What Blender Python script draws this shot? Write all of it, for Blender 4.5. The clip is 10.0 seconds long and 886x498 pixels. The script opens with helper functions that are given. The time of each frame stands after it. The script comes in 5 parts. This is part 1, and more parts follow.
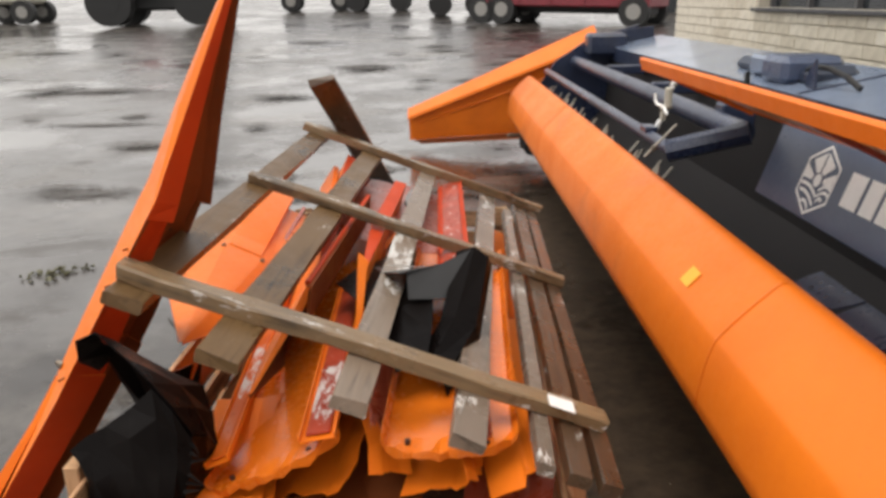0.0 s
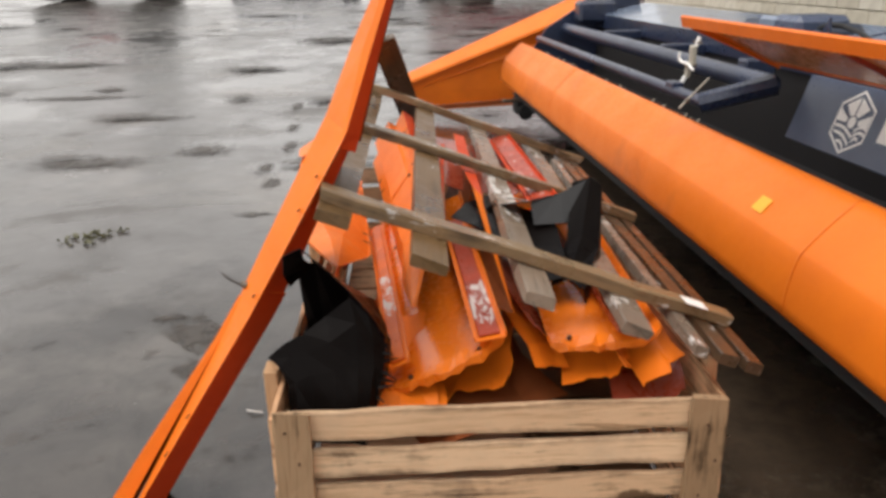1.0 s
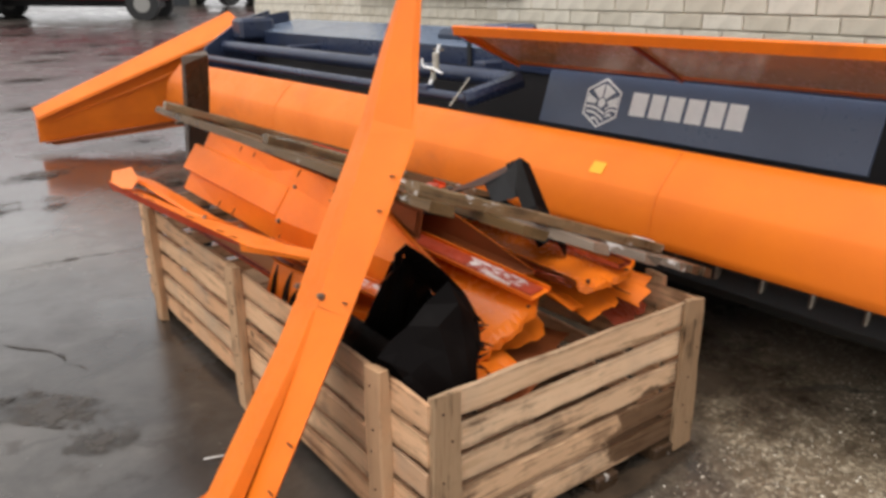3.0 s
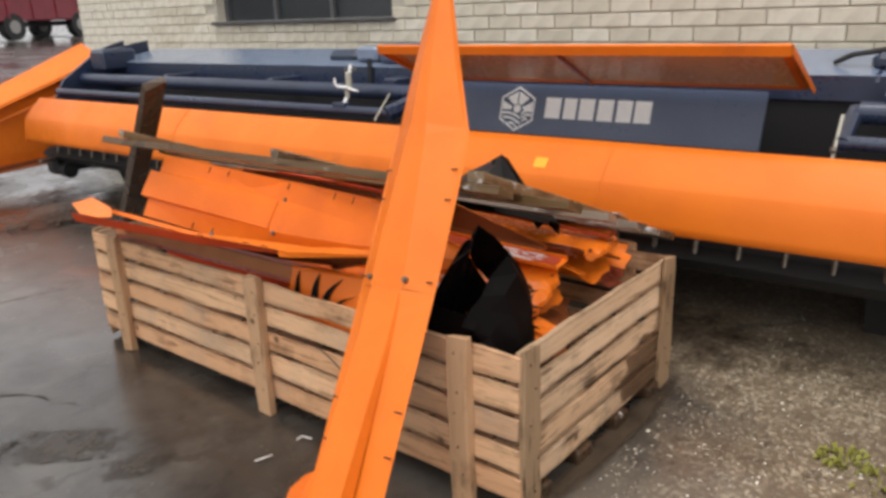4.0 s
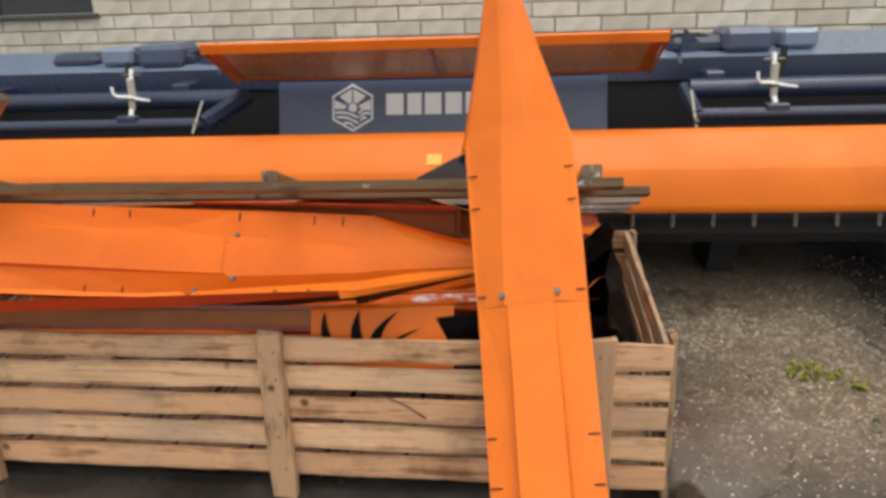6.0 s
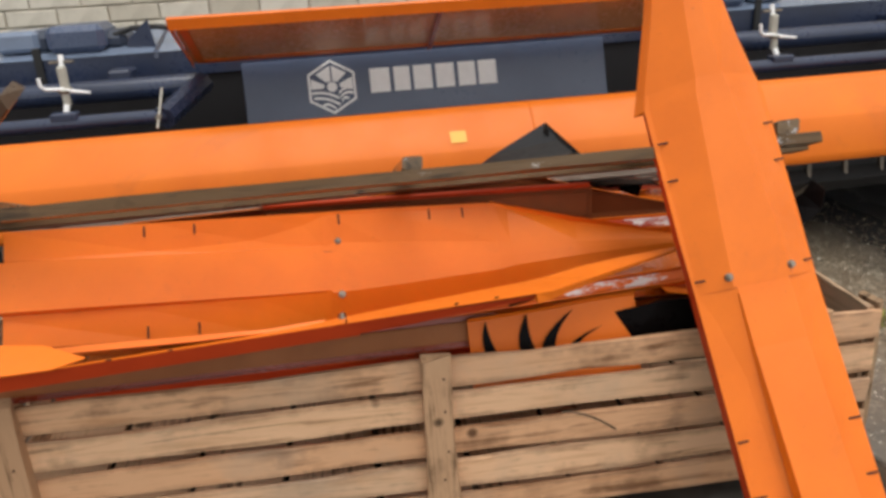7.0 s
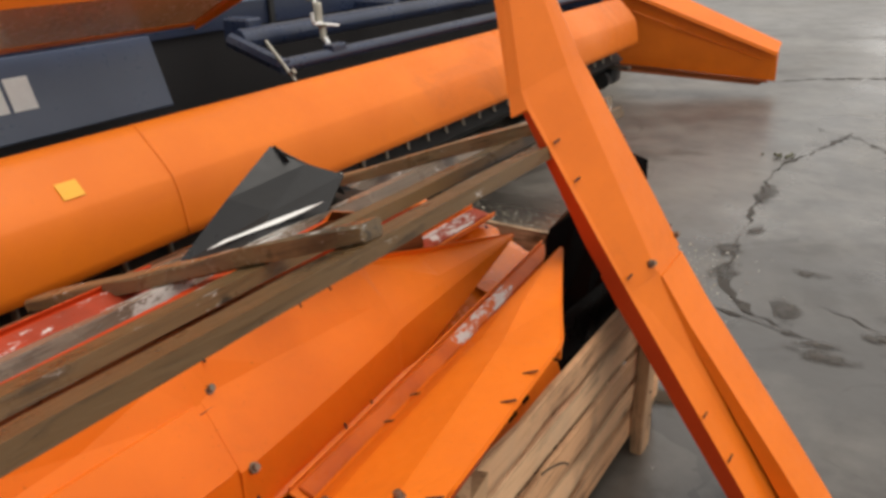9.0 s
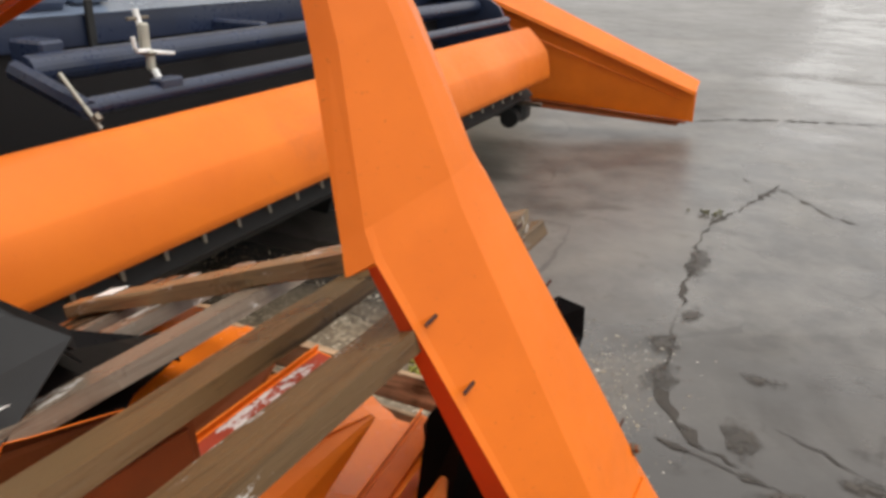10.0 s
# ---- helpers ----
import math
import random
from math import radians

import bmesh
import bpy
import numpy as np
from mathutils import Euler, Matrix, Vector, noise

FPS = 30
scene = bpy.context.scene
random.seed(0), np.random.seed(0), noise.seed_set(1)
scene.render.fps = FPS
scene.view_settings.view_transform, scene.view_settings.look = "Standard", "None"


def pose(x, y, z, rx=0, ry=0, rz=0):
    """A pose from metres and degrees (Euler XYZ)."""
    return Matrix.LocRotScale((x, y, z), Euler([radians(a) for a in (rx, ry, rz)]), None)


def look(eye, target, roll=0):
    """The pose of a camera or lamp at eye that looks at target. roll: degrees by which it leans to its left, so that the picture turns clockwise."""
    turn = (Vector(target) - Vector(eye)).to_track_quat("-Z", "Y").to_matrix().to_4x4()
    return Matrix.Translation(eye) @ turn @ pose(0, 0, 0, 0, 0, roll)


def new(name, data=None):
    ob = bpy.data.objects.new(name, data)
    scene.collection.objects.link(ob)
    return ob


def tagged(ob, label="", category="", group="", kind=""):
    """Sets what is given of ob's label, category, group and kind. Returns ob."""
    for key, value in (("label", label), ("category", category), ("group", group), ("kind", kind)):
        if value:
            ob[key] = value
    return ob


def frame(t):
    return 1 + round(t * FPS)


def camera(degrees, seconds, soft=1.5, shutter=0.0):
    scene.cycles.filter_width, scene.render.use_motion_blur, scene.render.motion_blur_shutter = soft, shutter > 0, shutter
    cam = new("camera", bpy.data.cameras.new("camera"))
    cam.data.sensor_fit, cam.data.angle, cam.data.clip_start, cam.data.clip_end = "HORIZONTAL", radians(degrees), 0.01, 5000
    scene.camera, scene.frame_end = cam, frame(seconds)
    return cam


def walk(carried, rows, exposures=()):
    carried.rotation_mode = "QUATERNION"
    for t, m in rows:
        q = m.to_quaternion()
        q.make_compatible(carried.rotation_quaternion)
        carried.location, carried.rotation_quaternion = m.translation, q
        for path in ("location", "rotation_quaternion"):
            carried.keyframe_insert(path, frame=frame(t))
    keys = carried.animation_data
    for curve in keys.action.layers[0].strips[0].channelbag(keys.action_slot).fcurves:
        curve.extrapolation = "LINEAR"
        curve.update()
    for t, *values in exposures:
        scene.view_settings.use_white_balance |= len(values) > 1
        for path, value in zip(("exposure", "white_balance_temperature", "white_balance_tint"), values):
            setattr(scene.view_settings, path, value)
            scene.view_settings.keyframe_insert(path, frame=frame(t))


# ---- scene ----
cam = camera(60.5, 10.0, soft=3.3)
PATH = [
    (0, (0.03, 0.515, 1.525), (-0.024, 2.416, 0.905), -1.0),
    (0.5, (-0.209, 0.316, 1.51), (-0.286, 2.204, 0.855), -1.3),
    (1, (-0.479, 0.252, 1.481), (-0.394, 2.131, 0.802), -1.0),
    (1.5, (-0.787, 0.323, 1.483), (-0.443, 2.174, 0.806), -0.7),
    (2, (-1.144, 0.324, 1.476), (-0.493, 2.086, 0.79), -1.0),
    (2.5, (-1.436, 0.373, 1.491), (-0.552, 2.02, 0.782), -1.1),
    (3, (-1.719, 0.455, 1.48), (-0.603, 1.982, 0.829), -0.8),
    (3.2, (-1.898, 0.459, 1.482), (-0.681, 1.913, 0.847), -0.6),
    (4.3, (-2.59, 0.872, 1.481), (-1.032, 1.957, 0.853), -2.1),
    (4.5, (-2.7, 1.003, 1.487), (-1.079, 1.976, 0.834), -1.3),
    (5, (-2.897, 1.284, 1.529), (-1.161, 2.029, 0.873), -1.1),
    (5.2, (-2.898, 1.433, 1.5), (-1.136, 2.123, 0.853), -1.8),
    (6.3, (-2.701, 2.422, 1.493), (-0.815, 2.494, 0.833), -2.4),
    (6.5, (-2.632, 2.602, 1.459), (-0.75, 2.589, 0.783), -3.1),
    (7, (-2.431, 3.072, 1.437), (-0.571, 2.864, 0.73), -3.4),
    (7.5, (-2.253, 3.449, 1.446), (-0.485, 2.878, 0.706), -2.6),
    (8, (-1.848, 3.677, 1.388), (-0.207, 2.825, 0.624), -2.7),
    (8.5, (-1.534, 3.841, 1.419), (-0.143, 2.629, 0.647), -1.7),
    (9, (-1.365, 3.803, 1.428), (-0.357, 2.263, 0.645), -1.3),
    (9.5, (-1.234, 3.431, 1.434), (-0.374, 1.795, 0.671), -0.6),
    (10, (-1.052, 3.031, 1.399), (-0.243, 1.36, 0.656), 1.8),
]
walk(cam, [(t, look(eye, target, roll)) for t, eye, target, roll in PATH],
     [(0, 0.36, 6800, 11), (3, 0.34, 6550, 11), (5, 0.24, 6500, 10), (7.5, 0.11, 6550, 10), (8.5, 0.03, 6750, 10), (9, 0.05, 6900, 10), (10, 0.25, 6750, 10)])

# ---------------------------------------------------------------- light
world = bpy.data.worlds.new("overcast")
scene.world = world
world.use_nodes = True
wn = world.node_tree.nodes
sky = wn.new("ShaderNodeTexSky")
sky.sky_type, sky.sun_disc = "NISHITA", False
sky.sun_elevation, sky.sun_rotation = radians(48), radians(250)
sky.air_density, sky.dust_density, sky.ozone_density = 1.0, 5.0, 1.0
grey = wn.new("ShaderNodeHueSaturation")
grey.inputs["Saturation"].default_value = 0.2
world.node_tree.links.new(sky.outputs[0], grey.inputs["Color"])
# overcast dome: zenith about three times as bright as the horizon
geo = wn.new("ShaderNodeTexCoord")
sep = wn.new("ShaderNodeSeparateXYZ")
world.node_tree.links.new(geo.outputs["Generated"], sep.inputs[0])
dome = wn.new("ShaderNodeValToRGB")
dome.color_ramp.elements[0].position, dome.color_ramp.elements[0].color = 0.0, (6.6, 6.55, 6.5, 1)
dome.color_ramp.elements[1].position, dome.color_ramp.elements[1].color = 1.0, (8.6, 8.7, 8.9, 1)
world.node_tree.links.new(sep.outputs["Z"], dome.inputs["Fac"])
cloud = wn.new("ShaderNodeMix")
cloud.data_type = "RGBA"
cloud.inputs[0].default_value = 0.75
world.node_tree.links.new(grey.outputs[0], cloud.inputs[6])
world.node_tree.links.new(dome.outputs[0], cloud.inputs[7])
world.node_tree.links.new(cloud.outputs[2], wn["Background"].inputs["Color"])
wn["Background"].inputs["Strength"].default_value = 0.127
sun = new("sun", bpy.data.lights.new("sun", "SUN"))
sun.data.energy, sun.data.angle, sun.data.color = 1.5, radians(40), (1.0, 0.96, 0.9)
sun.matrix_world = look((-1.5, 1.0, 11), (0, 2.5, 0))


# ---------------------------------------------------------------- materials
class Mat:
    """A small wrapper to write node materials in few lines."""

    def __init__(self, name, rough=0.5, metal=0.0, coat=0.0):
        self.m = bpy.data.materials.new(name)
        self.m.use_nodes = True
        self.n, self.l = self.m.node_tree.nodes, self.m.node_tree.links
        self.b = self.n["Principled BSDF"]
        self.b.inputs["Roughness"].default_value = rough
        self.b.inputs["Metallic"].default_value = metal
        self.b.inputs["Coat Weight"].default_value = coat
        self.b.inputs["Coat Roughness"].default_value = 0.12
        self.tc = self.n.new("ShaderNodeTexCoord")

    def link(self, a, b):
        self.l.new(a, b)

    def mapped(self, scale=(1, 1, 1), turn=(0, 0, 0), space="Object"):
        mp = self.n.new("ShaderNodeMapping")
        mp.inputs["Scale"].default_value = scale
        mp.inputs["Rotation"].default_value = turn
        self.link(self.tc.outputs[space], mp.inputs["Vector"])
        return mp.outputs[0]

    def noise(self, scale, vec, detail=6, rough=0.6, distort=0.0):
        t = self.n.new("ShaderNodeTexNoise")
        t.inputs["Scale"].default_value, t.inputs["Detail"].default_value = scale, detail
        t.inputs["Roughness"].default_value, t.inputs["Distortion"].default_value = rough, distort
        self.link(vec, t.inputs["Vector"])
        return t.outputs["Fac"]

    def ramp(self, fac, stops):
        r = self.n.new("ShaderNodeValToRGB")
        els = r.color_ramp.elements
        while len(els) < len(stops):
            els.new(0.5)
        for e, (p, c) in zip(els, stops):
            e.position = p
            e.color = (*c, 1) if isinstance(c, tuple) else (c, c, c, 1)
        self.link(fac, r.inputs["Fac"])
        return r.outputs["Color"]

    def mix(self, fac, a, b, mode="MIX"):
        x = self.n.new("ShaderNodeMix")
        x.data_type, x.blend_type = "RGBA", mode
        for v, i in ((fac, 0), (a, 6), (b, 7)):
            if isinstance(v, (int, float)):
                x.inputs[i].default_value = v
            elif isinstance(v, tuple):
                x.inputs[i].default_value = (*v, 1)
            else:
                self.link(v, x.inputs[i])
        return x.outputs[2]

    def math(self, op, a, b=0.5):
        x = self.n.new("ShaderNodeMath")
        x.operation = op
        for v, i in ((a, 0), (b, 1)):
            if isinstance(v, (int, float)):
                x.inputs[i].default_value = v
            else:
                self.link(v, x.inputs[i])
        return x.outputs[0]

    def rand(self):
        return self.n.new("ShaderNodeObjectInfo").outputs["Random"]

    def island(self):
        return self.n.new("ShaderNodeNewGeometry").outputs["Random Per Island"]

    def color(self, c):
        self.link(c, self.b.inputs["Base Color"])
        return self

    def rough(self, r):
        self.link(r, self.b.inputs["Roughness"])
        return self

    def bump(self, h, strength=0.3, dist=0.01):
        x = self.n.new("ShaderNodeBump")
        x.inputs["Strength"].default_value, x.inputs["Distance"].default_value = strength, dist
        self.link(h, x.inputs["Height"])
        self.link(x.outputs[0], self.b.inputs["Normal"])
        return self


def painted(name, base, dark, scratch, rough=0.38, dirt=0.5, coat=0.2, spec=0.5):
    """Wet machine paint: blotchy film of water, dirt, few scratches."""
    k = Mat(name, rough, coat=coat)
    k.b.inputs["Specular IOR Level"].default_value = spec
    big = k.noise(3.0, k.mapped(), 5)
    fine = k.noise(45.0, k.mapped(), 4)
    streak = k.noise(9.0, k.mapped((1, 0.15, 1)), 6, 0.7)
    c = k.mix(k.ramp(big, [(0.35, 0.0), (0.75, dirt)]), base, dark)
    c = k.mix(k.ramp(streak, [(0.62, 0.0), (0.80, 0.45)]), c, dark)
    c = k.mix(k.ramp(k.noise(24, k.mapped((1, 0.3, 1)), 8, 0.75), [(0.70, 0.0), (0.78, 0.6)]), c, scratch)
    grit = k.noise(130, k.mapped(), 3, 0.6)
    c = k.mix(k.ramp(grit, [(0.66, 0.0), (0.74, 0.35)]), c, tuple(0.4 * q for q in dark))
    smear = k.noise(1.4, k.mapped(), 7, 0.7, 0.8)
    c = k.mix(k.ramp(smear, [(0.56, 0.0), (0.70, 0.30)]), c, tuple(0.55 * q + 0.02 for q in dark))
    k.color(c)
    k.rough(k.ramp(k.mix(0.5, big, fine), [(0.3, rough - 0.16), (0.7, rough + 0.14)]))
    k.bump(fine, 0.06, 0.004)
    return k.m


ORANGE = painted("orange_paint", (0.87, 0.194, 0.013), (0.58, 0.112, 0.009), (0.78, 0.26, 0.06), 0.42, 0.55, 0.0, 0.30)
ORANGE_WET = painted("wet_orange_paint", (0.87, 0.20, 0.014), (0.56, 0.105, 0.01), (0.8, 0.3, 0.1), 0.26, 0.8, 0.15, 0.5)
ORANGE_DRUM = painted("orange_drum_paint", (0.81, 0.188, 0.013), (0.66, 0.13, 0.010), (0.8, 0.26, 0.05), 0.44, 0.55, 0.0, 0.3)
RED_STRIP = painted("red_brown_paint", (0.42, 0.07, 0.03), (0.22, 0.045, 0.025), (0.6, 0.4, 0.3), 0.32, 0.7)
LINER = painted("brown_liner_paint", (0.84, 0.46, 0.22), (0.58, 0.28, 0.12), (0.7, 0.5, 0.35), 0.26, 0.95, 0.0, 0.45)
# red rims; on orange flanges this darker red also stands for shade
RED_EDGE = painted("red_edge_paint_shade", (0.58, 0.06, 0.012), (0.38, 0.035, 0.010), (0.66, 0.16, 0.04), 0.5, 0.7, 0.0, 0.12)
# backs of the orange sheets, brown with shade put in
BACK = painted("brown_back_shade", (0.27, 0.075, 0.024), (0.15, 0.042, 0.016), (0.38, 0.18, 0.09), 0.5, 0.7, 0.0, 0.1)
# an orange sheet made brown: its shade is in the colour
SHADED_BROWN = painted("brown_shaded_orange", (0.46, 0.17, 0.055), (0.27, 0.09, 0.03), (0.5, 0.3, 0.18), 0.45, 0.8, 0.0, 0.2)
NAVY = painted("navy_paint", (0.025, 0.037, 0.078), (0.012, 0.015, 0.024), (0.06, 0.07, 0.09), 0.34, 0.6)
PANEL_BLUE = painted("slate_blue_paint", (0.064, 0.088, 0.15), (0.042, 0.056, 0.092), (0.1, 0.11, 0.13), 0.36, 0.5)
# paler than NAVY: the sky's sheen on top faces is in this colour
SHEEN_BLUE = painted("blue_paint_sky_sheen", (0.20, 0.25, 0.34), (0.12, 0.15, 0.21), (0.3, 0.33, 0.36), 0.18, 0.5)
MAROON = painted("maroon_paint", (0.22, 0.018, 0.03), (0.12, 0.012, 0.02), (0.3, 0.1, 0.1), 0.4, 0.5)
BLACK = painted("black_sheet", (0.004, 0.003, 0.003), (0.008, 0.006, 0.005), (0.02, 0.017, 0.014), 0.36, 0.6, 0.0, 0.06)
DARK_GREY = painted("dark_grey_sheet", (0.02, 0.02, 0.022), (0.012, 0.012, 0.012), (0.08, 0.08, 0.08), 0.36, 0.7, 0.0, 0.35)


def plain(name, c, rough=0.5, metal=0.0, amount=0.25):
    k = Mat(name, rough, metal)
    f = k.noise(30, k.mapped(), 5)
    k.color(k.mix(k.ramp(f, [(0.35, 0.0), (0.7, amount)]), c, tuple(v * 0.45 for v in c)))
    k.bump(f, 0.08, 0.003)
    return k.m


# near black holds the deep shade inside the trough
TROUGH_DARK = plain("trough_deep_shade", (0.007, 0.006, 0.007), 0.85)
RUBBER = plain("black_rubber", (0.018, 0.018, 0.018), 0.65)
STEEL = plain("zinc_steel", (0.24, 0.205, 0.165), 0.42, 0.85, 0.6)
WHITE = plain("white_paint", (0.9, 0.9, 0.88), 0.4, 0.0, 0.12)
RIM_GREY = plain("dull_wheel_rim", (0.30, 0.29, 0.27), 0.5)
HOOD_BLUE = plain("weathered_navy", (0.03, 0.042, 0.07), 0.45)
CREAM = plain("cream_plastic", (0.46, 0.44, 0.37), 0.5)
SLOT = plain("dark_slot", (0.05, 0.016, 0.008), 0.8)
YELLOW = plain("yellow_sticker", (0.9, 0.42, 0.02), 0.35, 0.0, 0.1)
GLASSY_PAPER = plain("wet_white_label", (0.66, 0.62, 0.58), 0.25, 0.0, 0.5)


def timber(name, pale, mid, dark, stain, along=1, rough=0.62, flakes=0.0, band=None, edges=0.0, wet=0.2, soaked=None):
    """Sawn timber with grain along one local axis, stains, knots, board to board tint."""
    k = Mat(name, rough)
    sc = [22.0, 22.0, 22.0]
    sc[along] = 1.3
    r = k.rand()
    off = k.n.new("ShaderNodeVectorMath")
    off.operation = "ADD"
    k.link(k.tc.outputs["Object"], off.inputs[0])
    cmb = k.n.new("ShaderNodeCombineXYZ")
    for i in range(3):
        k.link(k.math("MULTIPLY", r, 17.0 + 5 * i), cmb.inputs[i])
    k.link(cmb.outputs[0], off.inputs[1])
    mp = k.n.new("ShaderNodeMapping")
    mp.inputs["Scale"].default_value = sc
    k.link(off.outputs[0], mp.inputs["Vector"])
    grain = k.noise(2.2, mp.outputs[0], 8, 0.65, 0.6)
    blot = k.noise(4.5, off.outputs[0], 5, 0.6)
    knot = k.n.new("ShaderNodeTexVoronoi")
    knot.inputs["Scale"].default_value = 5.5
    k.link(off.outputs[0], knot.inputs["Vector"])
    c = k.ramp(grain, [(0.30, mid), (0.46, pale), (0.56, pale), (0.70, mid)])
    c = k.mix(k.ramp(grain, [(0.62, 0.0), (0.76, 0.45)]), c, dark)
    c = k.mix(k.ramp(k.mix(0.45, blot, grain), [(0.52, 0.0), (0.63, stain)]), c, dark)
    c = k.mix(k.ramp(knot.outputs["Distance"], [(0.05, 0.85), (0.10, 0.0)]), c, tuple(v * 0.5 for v in dark))
    c = k.mix(k.math("MULTIPLY", r, 0.35), c, mid, "MULTIPLY")
    # darker towards the long edges, uneven by noise
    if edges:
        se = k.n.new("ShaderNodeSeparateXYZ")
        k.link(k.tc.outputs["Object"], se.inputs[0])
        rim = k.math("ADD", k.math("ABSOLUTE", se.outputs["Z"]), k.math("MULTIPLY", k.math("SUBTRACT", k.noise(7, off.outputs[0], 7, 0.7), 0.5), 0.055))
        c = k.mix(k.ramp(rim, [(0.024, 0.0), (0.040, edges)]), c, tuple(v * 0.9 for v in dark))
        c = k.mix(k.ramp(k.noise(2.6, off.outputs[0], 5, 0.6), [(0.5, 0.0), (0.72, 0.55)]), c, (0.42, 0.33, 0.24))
    # white flecks: scraps of old paint, with wet glints painted in among them
    if flakes:
        fm = k.n.new("ShaderNodeMapping")
        fs = [1.0, 1.0, 1.0]
        fs[along] = 0.35
        fm.inputs["Scale"].default_value = fs
        k.link(off.outputs[0], fm.inputs["Vector"])
        f = k.noise(17, fm.outputs[0], 8, 0.75)
        if band:
            sp = k.n.new("ShaderNodeSeparateXYZ")
            k.link(k.tc.outputs["Object"], sp.inputs[0])
            inside = k.math("MULTIPLY", k.math("SUBTRACT", sp.outputs["Y"], band[0]), k.math("SUBTRACT", band[1], sp.outputs["Y"]))
            f = k.math("ADD", f, k.math("MULTIPLY", k.ramp(inside, [(0.0, 0.0), (0.12, 1.0)]), 0.13))
        f = k.ramp(f, [(0.64 - 0.06 * flakes, 0.0), (0.68 - 0.06 * flakes, 0.9)])
        c = k.mix(f, c, (0.62, 0.6, 0.57))
    if soaked:
        # an oily brown stain with a ragged outline
        geo = k.n.new("ShaderNodeNewGeometry")
        flat = k.n.new("ShaderNodeVectorMath")
        flat.operation = "MULTIPLY"
        k.link(geo.outputs["Position"], flat.inputs[0])
        flat.inputs[1].default_value = (1.0, 0.0, 1.9)
        away = k.n.new("ShaderNodeVectorMath")
        away.operation = "DISTANCE"
        k.link(flat.outputs[0], away.inputs[0])
        away.inputs[1].default_value = (soaked[0], 0.0, soaked[1] * 1.9)
        spread = k.math("ADD", away.outputs["Value"], k.math("MULTIPLY", k.math("SUBTRACT", k.noise(5.5, off.outputs[0], 6, 0.6), 0.5), 0.75))
        c = k.mix(k.ramp(spread, [(0.23, 0.86), (0.28, 0.0)]), c, (0.085, 0.042, 0.02))
    k.color(c)
    k.rough(k.ramp(blot, [(0.4, rough), (0.7, rough - 0.25)]))
    k.b.inputs["Specular IOR Level"].default_value = wet
    k.bump(grain, 0.6, 0.005)
    return k.m


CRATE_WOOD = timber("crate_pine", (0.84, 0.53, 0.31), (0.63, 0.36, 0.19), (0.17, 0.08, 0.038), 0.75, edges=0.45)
CRATE_POST = timber("crate_post_pine", (0.62, 0.39, 0.225), (0.42, 0.25, 0.135), (0.08, 0.045, 0.022), 0.8, along=2)
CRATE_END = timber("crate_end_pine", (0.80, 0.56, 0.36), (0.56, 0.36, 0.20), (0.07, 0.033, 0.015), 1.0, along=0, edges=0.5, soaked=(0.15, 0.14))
CRATE_CORNER = timber("crate_corner_pine", (0.46, 0.31, 0.185), (0.27, 0.175, 0.10), (0.04, 0.025, 0.014), 1.0, along=2)
PLANK_DARK = timber("dark_wet_plank", (0.085, 0.052, 0.03), (0.05, 0.032, 0.02), (0.018, 0.012, 0.009), 0.6, rough=0.36, wet=0.5)
OLD_WOOD = timber("weathered_board", (0.165, 0.098, 0.043), (0.09, 0.052, 0.022), (0.02, 0.013, 0.008), 0.9, rough=0.42, flakes=0.1, wet=0.28)
OLD_WOOD_DARK = timber("dark_wet_lath", (0.085, 0.05, 0.028), (0.05, 0.03, 0.017), (0.018, 0.012, 0.008), 0.8, rough=0.36, flakes=0.45, wet=0.5)
OLD_WOOD_WHITE = timber("peeling_white_board", (0.26, 0.2, 0.15), (0.16, 0.12, 0.09), (0.05, 0.04, 0.03), 0.6, rough=0.36, flakes=0.25, band=(-0.62, 0.22), wet=0.5)
OLD_WOOD_FLAKED = timber("flaked_board", (0.23, 0.18, 0.14), (0.14, 0.11, 0.08), (0.05, 0.04, 0.03), 0.7, rough=0.36, flakes=1.0, wet=0.5)
OLD_BAR = timber("weathered_bar", (0.225, 0.15, 0.08), (0.12, 0.08, 0.046), (0.045, 0.034, 0.025), 0.75, along=0, rough=0.36, flakes=0.95, wet=0.5)


